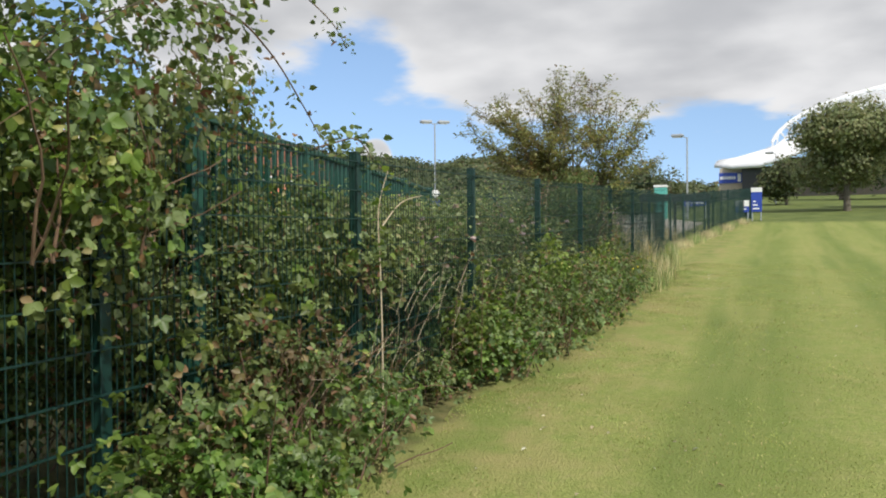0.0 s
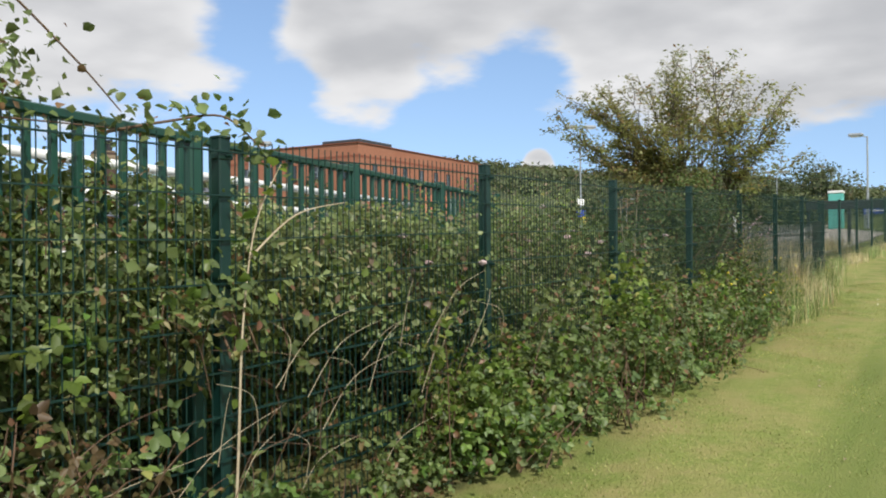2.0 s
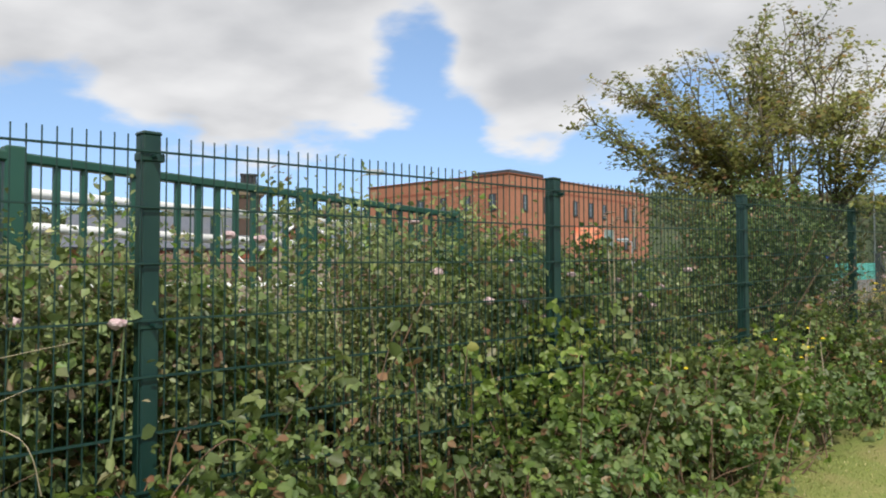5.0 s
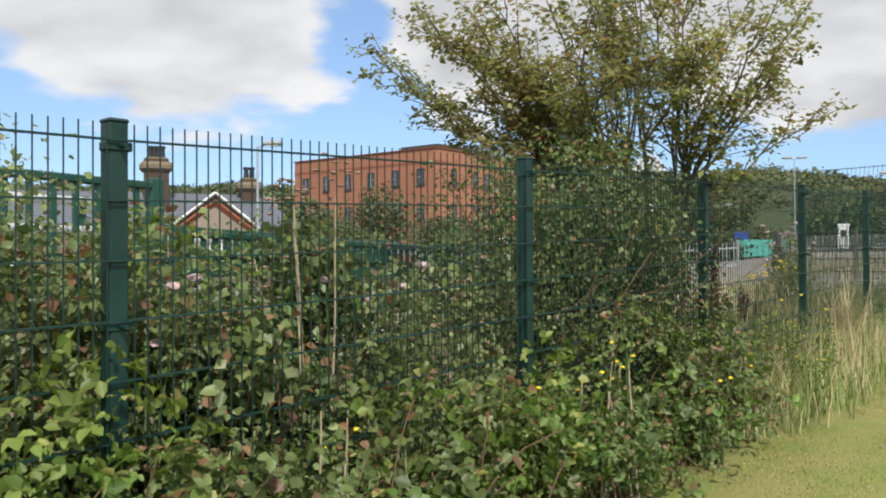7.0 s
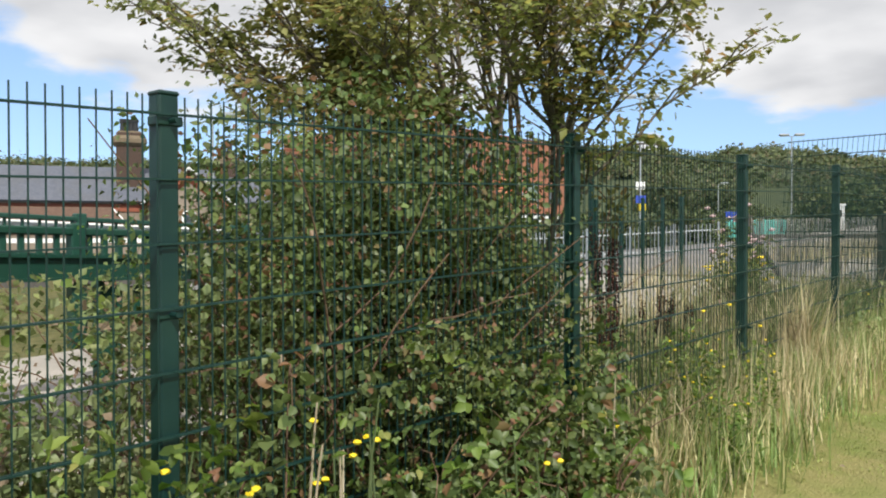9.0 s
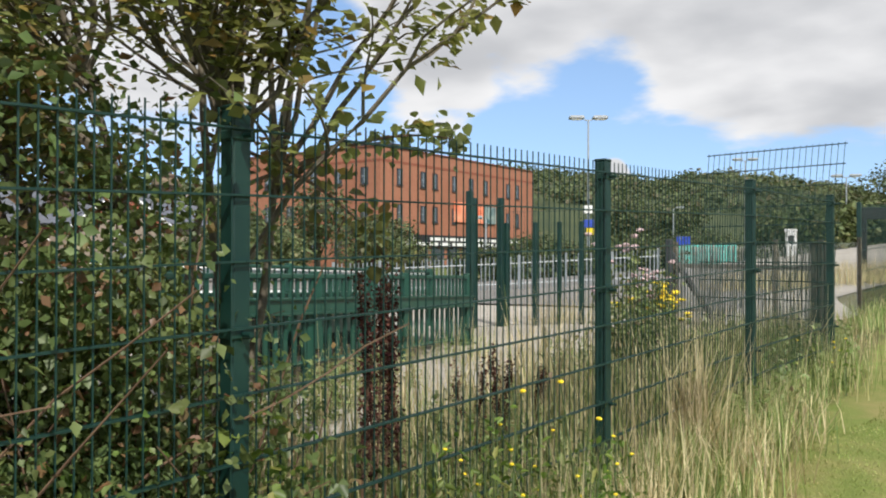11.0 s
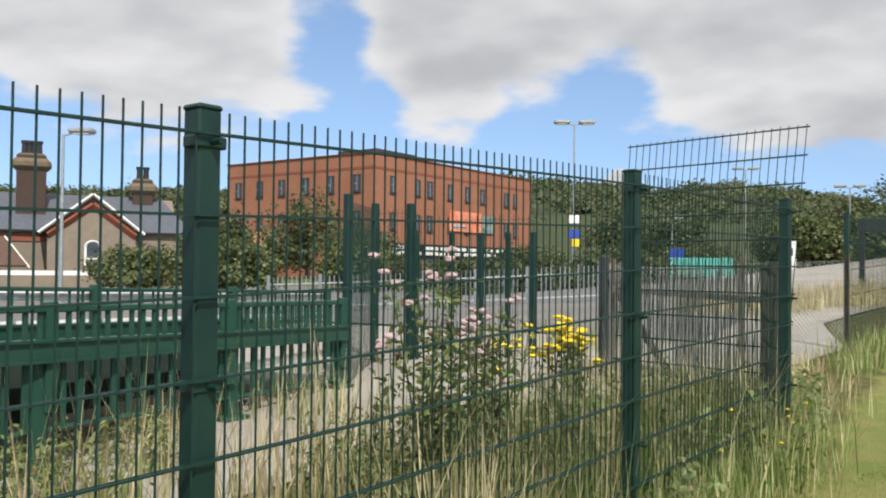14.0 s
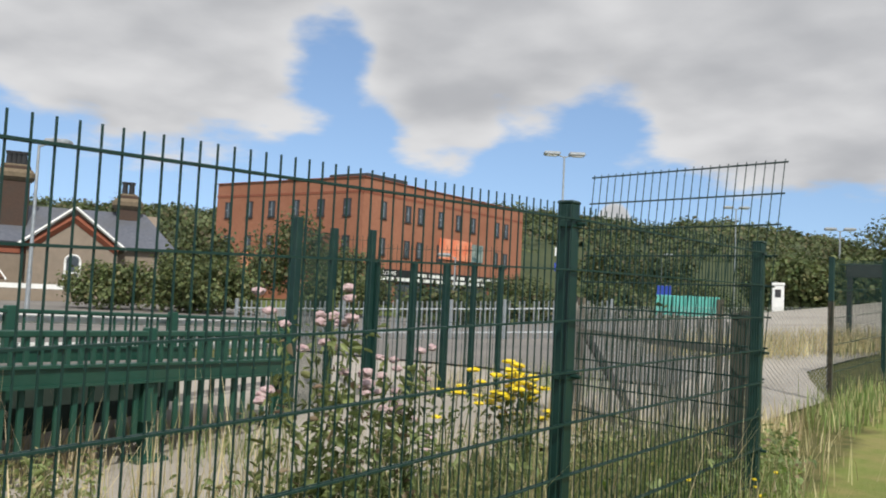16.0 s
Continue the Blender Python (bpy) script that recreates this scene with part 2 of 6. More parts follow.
STEM_DRY = material("dry_pale_stem", (0.32, 0.26, 0.17), (0.44, 0.37, 0.26), 18, 0.85, 0.1)
STEM_GREEN = material("green_stem", (0.06, 0.09, 0.03), (0.10, 0.13, 0.05), 18, 0.7, 0.1)
LEAF_BRAMBLE = leaf_material("bramble_leaf", (0.060, 0.092, 0.028), (0.170, 0.218, 0.076), (0.20, 0.115, 0.06), 0.08)
LEAF_WITHERED = leaf_material("withered_bramble_leaf", (0.085, 0.060, 0.028), (0.16, 0.115, 0.055), (0.14, 0.16, 0.06), 0.25)
LEAF_WEED = leaf_material("pale_weed_leaf", (0.15, 0.19, 0.075), (0.29, 0.34, 0.14), (0.36, 0.32, 0.17), 0.12)
# bright leaf: sunlight put into the colour; also serves fresh shoots and weeds
LEAF_LIT = leaf_material("lit_and_fresh_leaf", (0.06, 0.11, 0.02), (0.20, 0.28, 0.065), (0.34, 0.34, 0.11), 0.06, 0.45)
LEAF_BACK = leaf_material("scrub_leaf", (0.105, 0.138, 0.054), (0.235, 0.280, 0.110), (0.24, 0.18, 0.12), 0.07)
LEAF_TREE = leaf_material("tree_leaf", (0.105, 0.118, 0.038), (0.27, 0.275, 0.10), (0.26, 0.18, 0.07), 0.10, 0.5)
LEAF_PARK = leaf_material("park_tree_leaf", (0.10, 0.12, 0.052), (0.22, 0.245, 0.105), (0.22, 0.20, 0.10), 0.08, 0.3, 0.6)
LEAF_FAR = leaf_material("far_tree_leaf", (0.045, 0.062, 0.028), (0.122, 0.148, 0.060), (0.12, 0.105, 0.055), 0.12, 0.25, 0.6)
LEAF_FAR_PALE = leaf_material("far_pale_leaf", (0.052, 0.074, 0.028), (0.15, 0.18, 0.068), (0.18, 0.17, 0.075), 0.06, 0.25, 0.6)
GRASS_DRY = leaf_material("dry_grass", (0.34, 0.28, 0.15), (0.62, 0.54, 0.34), (0.16, 0.18, 0.06), 0.12, 0.3, 0.6)
GRASS_GREEN = leaf_material("tall_green_grass", (0.10, 0.14, 0.04), (0.27, 0.34, 0.12), (0.52, 0.46, 0.26), 0.2, 0.35, 0.5)
PETAL_YELLOW = material("yellow_petal", (0.72, 0.52, 0.01), (0.80, 0.62, 0.02), 20, 0.6, 0.0)
PETAL_PINK = material("dusty_pink_flower", (0.36, 0.22, 0.24), (0.56, 0.44, 0.44), 60, 0.8, 0.0)


# ---- building blocks ----
def obj(name, mesh_data, mat, parent=None, label="", smooth_shade=False):
    ob = new(name, mesh_data)
    if mat and not mesh_data.materials:
        mesh_data.materials.append(mat)
    if smooth_shade:
        mesh_data.shade_smooth()
    if parent:
        ob.parent = parent
    if label:
        ob["label"] = label
    return ob


def part(name, bm, mat, parent=None, label="", smooth_shade=False):
    me = bpy.data.meshes.new(name)
    bm.to_mesh(me)
    bm.free()
    return obj(name, me, mat, parent, label, smooth_shade)


def thing(name, label, category, at=(0, 0, 0), group="", kind="", turn=0):
    e = new(name)
    e.empty_display_size = 0.2
    e.matrix_world = pose(*at, 0, 0, turn)
    return tagged(e, label, category, group, kind)


def box(bm, x0, y0, z0, x1, y1, z1, bevel=0.0):
    r = bmesh.ops.create_cube(bm, size=1, matrix=Matrix.Translation(((x0 + x1) / 2, (y0 + y1) / 2, (z0 + z1) / 2)) @ Matrix.Diagonal((x1 - x0, y1 - y0, z1 - z0, 1)))
    if bevel:
        bmesh.ops.bevel(bm, geom=list({e for v in r["verts"] for e in v.link_edges}), offset=bevel, segments=1, affect="EDGES")
    return bm


def rod(bm, a, b, r0, r1=None, sides=6):
    a, b = Vector(a), Vector(b)
    d = b - a
    m = Matrix.Translation((a + b) / 2) @ d.to_track_quat("Z", "Y").to_matrix().to_4x4()
    bmesh.ops.create_cone(bm, cap_ends=True, segments=sides, radius1=r0, radius2=r0 if r1 is None else r1, depth=d.length, matrix=m)
    return bm


def quick_mesh(name, verts, faces):
    me = bpy.data.meshes.new(name)
    me.from_pydata(verts, [], faces)
    me.update()
    return me


def tubes(paths, sides=5):
    """Mesh data of many tapering tubes; a path is a list of (point, radius)."""
    verts, faces = [], []
    for path in paths:
        base = len(verts)
        for i, (p, r) in enumerate(path):
            q = path[min(i + 1, len(path) - 1)][0] - path[max(i - 1, 0)][0]
            q = q.normalized() if q.length > 1e-6 else Vector((0, 0, 1))
            u = q.orthogonal().normalized()
            v = q.cross(u)
            for s in range(sides):
                a = 2 * math.pi * s / sides
                verts.append(p + (u * math.cos(a) + v * math.sin(a)) * r)
        for i in range(len(path) - 1):
            for s in range(sides):
                a, b = base + i * sides + s, base + i * sides + (s + 1) % sides
                faces.append((a, b, b + sides, a + sides))
    return quick_mesh("tubes", verts, faces)


def leaf_mesh(name, pts, rng, size=(0.04, 0.07), width=0.75, up=0.5, fold=0.25, simple=False, facing=None, jitter=0.6, trio=False):
    """One mesh of many folded leaves. up: how much they face the sky; facing: the way out of the bush at each leaf; trio: three leaflets on one stalk."""
    pts = np.asarray(pts, dtype=np.float64)
    n = len(pts)
    nrm = rng.normal(size=(n, 3))
    if facing is None:
        nrm[:, 2] = np.abs(nrm[:, 2]) + up
    else:
        nrm = nrm * jitter + facing
        nrm[:, 2] += up
    nrm /= np.linalg.norm(nrm, axis=1)[:, None]
    t = rng.normal(size=(n, 3))
    if facing is not None:
        t = t * 0.8 + facing * 0.7
        t[:, 2] -= 0.35
    t -= nrm * np.sum(t * nrm, axis=1)[:, None]
    t /= np.linalg.norm(t, axis=1)[:, None] + 1e-9
    L = size[0] + (size[1] - size[0]) * (rng.random(n) ** 1.5 * 1.5 - 0.35)
    if trio:
        s = np.cross(nrm, t)
        sets = [(pts + t * L[:, None] * 0.35, t, nrm, L)]
        for side in (-1, 1):
            d = t * 0.30 + s * side * 0.95
            tilt = nrm + s * side * rng.uniform(0.0, 0.5, n)[:, None]
            tilt /= np.linalg.norm(tilt, axis=1)[:, None]
            d -= tilt * np.sum(d * tilt, axis=1)[:, None]
            d /= np.linalg.norm(d, axis=1)[:, None]
            sets.append((pts + t * L[:, None] * 0.28, d, tilt, L * 0.85))
        pts, t, nrm, L = (np.concatenate([q[i] for q in sets]) for i in range(4))
        n = len(pts)
    s = np.cross(nrm, t)
    L = L[:, None]
    W = L * width * 0.5
    if simple:
        lift = nrm * L * fold * 0.5
        rows = [pts, pts + t * L * 0.42 + s * W * 1.1 + lift, pts + t * L, pts + t * L * 0.42 - s * W * 1.1 + lift]
        corners, loops = 4, [0, 1, 2, 0, 2, 3]
    else:
        rows = [pts, pts + t * L * 0.30 + s * W + nrm * L * fold * 0.6, pts + t * L * 0.68 + s * W * 0.8 + nrm * L * fold * 0.4,
                pts + t * L - nrm * L * 0.1, pts + t * L * 0.68 - s * W * 0.8 + nrm * L * fold * 0.4, pts + t * L * 0.30 - s * W + nrm * L * fold * 0.6]
        corners, loops = 6, [0, 1, 2, 3, 0, 3, 4, 5]
    k = len(loops)
    f = (np.arange(n)[:, None] * corners + np.array(loops)).reshape(-1)
    me = bpy.data.meshes.new(name)
    me.vertices.add(n * corners)
    me.vertices.foreach_set("co", np.stack(rows, axis=1).reshape(-1).astype(np.float32))
    me.loops.add(n * k)
    me.loops.foreach_set("vertex_index", f.astype(np.int32))
    me.polygons.add(n * 2)
    me.polygons.foreach_set("loop_start", np.arange(0, n * k, k // 2, dtype=np.int32))
    me.update(calc_edges=True)
    return me


def blade_mesh(name, roots, rng, height, width, lean=0.35):
    """Grass blades: a bent strip of two quads and a tip."""
    n = len(roots)
    roots = np.asarray(roots, dtype=np.float64)
    h = rng.uniform(height[0], height[1], n)[:, None]
    a = rng.uniform(0, 2 * math.pi, n)
    d = np.stack([np.cos(a), np.sin(a), np.zeros(n)], axis=1)
    s = np.stack([-np.sin(a), np.cos(a), np.zeros(n)], axis=1)
    ln = (rng.uniform(0.1, 1.0, n) * lean)[:, None]
    w = width * (0.7 + 0.6 * rng.random(n))[:, None]
    z = np.array([0, 0, 1.0])
    m1 = roots + z * h * 0.5 + d * h * ln * 0.3
    tip = roots + z * h * (1 - ln * 0.25) + d * h * ln
    v = np.stack([roots - s * w, roots + s * w, m1 + s * w * 0.8, m1 - s * w * 0.8, tip], axis=1).reshape(-1, 3)
    b = np.arange(n)[:, None] * 5
    me = bpy.data.meshes.new(name)
    me.vertices.add(n * 5)
    me.vertices.foreach_set("co", v.reshape(-1).astype(np.float32))
    f = np.concatenate([b + np.array([0, 1, 2, 3]), b + np.array([3, 2, 4])], axis=1).reshape(-1)
    me.loops.add(n * 7)
    me.loops.foreach_set("vertex_index", f.astype(np.int32))
    me.polygons.add(n * 2)
    st = np.stack([np.arange(n) * 7, np.arange(n) * 7 + 4], axis=1).reshape(-1)
    me.polygons.foreach_set("loop_start", st.astype(np.int32))
    me.update(calc_edges=True)
    return me


def cloud_points(rng, blobs, clusters, per, spread, shell=0.5):
    """Leaf places in clusters through ellipsoids (cx, cy, cz, rx, ry, rz)."""
    vol = np.array([b[3] * b[4] * b[5] for b in blobs]) ** 0.75
    pick = rng.choice(len(blobs), clusters, p=vol / vol.sum())
    d = rng.normal(size=(clusters, 3))
    d /= np.linalg.norm(d, axis=1)[:, None]
    r = rng.random(clusters) ** (1 / 3)
    r = shell * (0.72 + 0.28 * r) + (1 - shell) * r
    bl = np.array(blobs)[pick]
    c = bl[:, :3] + d * r[:, None] * bl[:, 3:]
    p = np.repeat(c, per, axis=0) + rng.normal(size=(clusters * per, 3)) * spread
    out = d / bl[:, 3:]
    out /= np.linalg.norm(out, axis=1)[:, None]
    return p, np.repeat(out, per, axis=0)


# ---- ground ----
def make_ground():
    def axis(lo, hi, near_lo, near_hi, fine, coarse):
        v, p = [], lo
        while p < hi:
            v.append(p)
            p += fine if near_lo <= p < near_hi else coarse
        return v + [hi]
    xs = [-700, -500, -350] + axis(-250, 120, -12, 10, 0.5, 7.0) + [180, 300, 700]
    ys = [-400, -200, -100] + axis(-60, 260, -4, 60, 0.5, 8.0) + [340, 500, 900]
    verts = [(x, y, ground_z(x, y) + 0.02 * noise.noise(Vector((x * 0.7, y * 0.7, 0)))) for y in ys for x in xs]
    w = len(xs)
    faces = [(j * w + i, j * w + i + 1, (j + 1) * w + i + 1, (j + 1) * w + i) for j in range(len(ys) - 1) for i in range(w - 1)]
    g = obj("ground", quick_mesh("ground", verts, faces), grass_material(), smooth_shade=True)
    return tagged(g, "mown pale green lawn with faint mowing stripes, rough beyond the fence", "lawn", kind="structure")


def grass_material():
    m = bpy.data.materials.new("mown_lawn")
    m.use_nodes = True
    n, l = m.node_tree.nodes, m.node_tree.links
    bsdf = n["Principled BSDF"]
    tc = n.new("ShaderNodeTexCoord")
    sep = n.new("ShaderNodeSeparateXYZ")
    l.new(tc.outputs["Object"], sep.inputs[0])

    def nz(scale, detail=5, stretch=None):
        t = n.new("ShaderNodeTexNoise")
        t.inputs["Scale"].default_value, t.inputs["Detail"].default_value = scale, detail
        if stretch:
            mp = n.new("ShaderNodeMapping")
            mp.inputs["Scale"].default_value = stretch
            l.new(tc.outputs["Object"], mp.inputs[0])
            l.new(mp.outputs[0], t.inputs["Vector"])
        else:
            l.new(tc.outputs["Object"], t.inputs["Vector"])
        return t.outputs["Fac"]

    def rng_(src, a, b, c=0.0, d=1.0):
        r = n.new("ShaderNodeMapRange")
        for k, v in zip(("From Min", "From Max", "To Min", "To Max"), (a, b, c, d)):
            r.inputs[k].default_value = v
        l.new(src, r.inputs["Value"])
        return r.outputs[0]

    def blend(f, a, b):
        x = n.new("ShaderNodeMix")
        x.data_type = "RGBA"
        l.new(f, x.inputs[0])
        for i, v in ((6, a), (7, b)):
            if isinstance(v, tuple):
                x.inputs[i].default_value = (*v, 1)
            else:
                l.new(v, x.inputs[i])
        return x.outputs[2]

    def calc(op, a, b):
        x = n.new("ShaderNodeMath")
        x.operation = op
        for i, v in enumerate((a, b)):
            if isinstance(v, (int, float)):
                x.inputs[i].default_value = v
            else:
                l.new(v, x.inputs[i])
        return x.outputs[0]
    col = blend(rng_(nz(38), 0.32, 0.68), (0.158, 0.205, 0.044), (0.265, 0.300, 0.090))
    col = blend(rng_(nz(3.2, 6), 0.42, 0.72, 0, 0.5), col, (0.295, 0.280, 0.105))
    col = blend(rng_(nz(0.9, 4), 0.5, 0.75, 0, 0.5), col, (0.165, 0.200, 0.045))
    col = blend(rng_(nz(13, 6), 0.50, 0.70, 0, 0.5), col, (0.300, 0.280, 0.120))
    col = blend(rng_(nz(8.5, 5), 0.54, 0.70, 0, 0.40), col, (0.145, 0.195, 0.046))
    stripe = n.new("ShaderNodeMath")
    stripe.operation = "SINE"
    l.new(calc("ADD", calc("MULTIPLY", sep.outputs[0], 3.0), calc("MULTIPLY", nz(0.4, 2), 1.4)), stripe.inputs[0])
    col = blend(rng_(stripe.outputs[0], -0.7, 0.7, 0, 0.5), col, (0.125, 0.175, 0.038))
    col = blend(rng_(nz(1.0, 5, (2.4, 0.12, 1)), 0.50, 0.72, 0, 0.38), col, (0.310, 0.300, 0.110))
    col = blend(rng_(nz(1.0, 4, (1.9, 0.15, 1)), 0.54, 0.72, 0, 0.6), col, (0.110, 0.165, 0.036))
    band = calc("MULTIPLY", rng_(sep.outputs[0], -0.2, -1.2), rng_(nz(1.6, 6), 0.42, 0.62, 0, 0.5))
    col = blend(band, col, (0.335, 0.265, 0.125))
    rough = blend(rng_(nz(6, 6), 0.35, 0.65), (0.075, 0.085, 0.028), (0.165, 0.150, 0.060))
    bend = calc("MULTIPLY", calc("MAXIMUM", calc("SUBTRACT", sep.outputs[1], 19.0), 0.0), 0.09)
    edge = calc("ADD", calc("ADD", sep.outputs[0], bend), calc("MULTIPLY", calc("SUBTRACT", nz(2.2, 4), 0.5), 0.7))
    col = blend(rng_(edge, -1.95, -1.75), rough, col)
    far = calc("ADD", sep.outputs[1], calc("MULTIPLY", nz(0.4, 3), 3.0))
    col = blend(rng_(far, 52, 55), col, blend(rng_(nz(0.6, 5), 0.35, 0.65), (0.075, 0.105, 0.028), (0.14, 0.17, 0.05)))
    l.new(col, bsdf.inputs["Base Color"])
    bsdf.inputs["Roughness"].default_value = 0.95
    bsdf.inputs["Specular IOR Level"].default_value = 0.2
    b = n.new("ShaderNodeBump")
    b.inputs["Strength"].default_value, b.inputs["Distance"].default_value = 0.9, 0.03
    l.new(nz(60, 4), b.inputs["Height"])
    l.new(b.outputs[0], bsdf.inputs["Normal"])
    return m


make_ground()


def make_apron():
    """Worn pale path and yard on the far side of the fence, a thin sheet over the land."""
    verts, faces = [], []
    rows = [(9, -9.4, -4.9), (16, -9.6, -4.9), (20, -10.5, -4.8), (24.5, -12.5, -4.7), (26.5, -13.0, -3.7), (30, -15, -3.5), (33, -17, -4.6), (40, -22, -3.9), (52, -26, -3.6), (66, -30, -9), (84, -34, -10)]
    for i in range(len(rows) - 1):
        y0, a0, b0 = rows[i]
        y1, a1, b1 = rows[i + 1]
        steps = int((y1 - y0) / 1.0)
        for s in range(steps + (i == len(rows) - 2)):
            f = s / steps
            y = y0 + (y1 - y0) * f
            a, b = a0 + (a1 - a0) * f, b0 + (b1 - b0) * f
            b += 0.12 * noise.noise(Vector((y * 0.9, 0, 3)))
            for k in range(13):
                x = a + (b - a) * k / 12
                verts.append((x, y, ground_z(x, y) + 0.035))
    for j in range(len(verts) // 13 - 1):
        for k in range(12):
            p = j * 13 + k
            faces.append((p, p + 1, p + 14, p + 13))
    tagged(obj("path", quick_mesh("path", verts, faces), TARMAC, smooth_shade=True), "pale worn tarmac path behind the green fence", "path", kind="structure")


make_apron()

ASPHALT = material("grey_asphalt", (0.13, 0.125, 0.12), (0.19, 0.18, 0.17), 18, 0.92, 0.2, c3=(0.24, 0.22, 0.20), scale3=0.35, amount3=0.6)


def sheet(name, label, rows, mat, lift):
    """A thin paved sheet over the land through rows (y, x from, x to)."""
    verts, faces = [], []
    for (y0, a0, b0), (y1, a1, b1) in zip(rows, rows[1:]):
        for k in range(6 + (y1 == rows[-1][0])):
            f = k / 6
            for m in range(11):
                a, b = a0 + (a1 - a0) * f, b0 + (b1 - b0) * f
                x, y = a + (b - a) * m / 10, y0 + (y1 - y0) * f
                verts.append((x, y, ground_z(x, y) + lift))
    for j in range(len(verts) // 11 - 1):
        for m in range(10):
            p = j * 11 + m
            faces.append((p, p + 1, p + 12, p + 11))
    return tagged(obj(name, quick_mesh(name, verts, faces), mat, smooth_shade=True), label, "road", kind="structure")


sheet("road", "grey asphalt road across the yard behind the inner fence", [(29.5, -15.5, -5.6), (33, -19, -6.0), (40, -24, -8.0), (50, -29, -12.0)], ASPHALT, 0.075)
sheet("pavement", "worn grey paving between the station house and the ramp", [(22, -46, -14.5), (32, -48, -18.5), (44, -50, -25), (56, -46, -28)], ASPHALT, 0.05)

# ---- mesh fence along the lawn ----
WIRE_STEP, WIRES, BAY = 0.208, 10, 2.5


def fence_top(y):
    """Height of the top wire."""
    tops = (2.40, 2.44, 2.49, 2.535, 2.547, 2.612, 2.660, 2.745, 2.838, 2.906, 2.984, 3.018)
    k = min(max((y - fence_y(-4)) / BAY, 0.0), 10.999)
    return tops[int(k)] + (tops[int(k) + 1] - tops[int(k)]) * (k - int(k))


def bar_mesh(name, size, bevel=0.0):
    bm = bmesh.new()
    box(bm, -size[0] / 2, -size[1] / 2, -size[2] / 2, size[0] / 2, size[1] / 2, size[2] / 2, bevel)
    me = bpy.data.meshes.new(name)
    bm.to_mesh(me)
    bm.free()
    return me


def make_mesh_fence():
    f = thing("mesh_fence", "dark green welded wire mesh fence along the lawn edge", "fence", kind="structure")
    bm = bmesh.new()
    box(bm, -0.035, -0.035, -2.3, 0.035, 0.035, 0.066, 0.006)
    box(bm, -0.038, -0.038, 0.062, 0.038, 0.038, 0.078, 0.006)
    post_me = bpy.data.meshes.new("fence_post")
    bm.to_mesh(post_me)
    bm.free()
    bm = bmesh.new()
    box(bm, -0.05, -0.047, -0.016, 0.012, 0.047, 0.016, 0.004)
    rod(bm, (0.008, 0, 0), (0.052, 0, 0), 0.009, sides=8)
    clip_me = bpy.data.meshes.new("fence_clip")
    bm.to_mesh(clip_me)
    bm.free()
    wire_me = bar_mesh("horizontal_wire", (0.0065, BAY, 0.0065))
    for k in range(-4, 8):
        y = fence_y(k)
        p = obj("fence_post", post_me, FENCE_GREEN, f)
        p.location = (FENCE_X, y, fence_top(y))
        for j in (0, 3, 6, 9):
            c = obj("clip", clip_me, FENCE_GREEN, p)
            c.location = (0.03, 0, -0.02 - j * WIRE_STEP)
        if k == 7:
            continue
        # panel: upright wires as one mesh, each cross wire on its own
        z0 = fence_top(y + BAY / 2)
        slope = (fence_top(y + BAY) - fence_top(y)) / BAY
        verts, faces = [], []
        count = 49
        for i in range(count):
            yy = -BAY / 2 + 0.05 + i * (BAY - 0.1) / (count - 1)
            zt = slope * yy
            b, r = len(verts), 0.0022
            dx = 0.004 * math.sin(i * 2.1 + k)
            for dz in (-WIRES * WIRE_STEP - 0.02, 0.058):
                verts += [(-r, yy - r, zt + dz), (r, yy - r, zt + dz), (r, yy + r, zt + dz), (-r, yy + r, zt + dz)]
            faces += [(b, b + 1, b + 5, b + 4), (b + 1, b + 2, b + 6, b + 5), (b + 2, b + 3, b + 7, b + 6), (b + 3, b, b + 4, b + 7), (b + 4, b + 5, b + 6, b + 7)]
        panel = obj("wire_panel", quick_mesh("wire_panel", verts, faces), WIRE_GREEN, f)
        panel.location = (FENCE_X + 0.045, y + BAY / 2, z0)
        for j in range(WIRES):
            for side in (-0.0075, 0.0075):
                h = obj("horizontal_wire", wire_me, WIRE_GREEN, panel)
                h.matrix_basis = Matrix.Translation((side, 0, -j * WIRE_STEP)) @ Matrix.Rotation(math.atan(slope), 4, "X")
    return f


make_mesh_fence()


# ---- ramp and other fences behind the mesh fence ----
def ramp_x(y):
    return -3.5 - 0.24 * (y - 8.0)


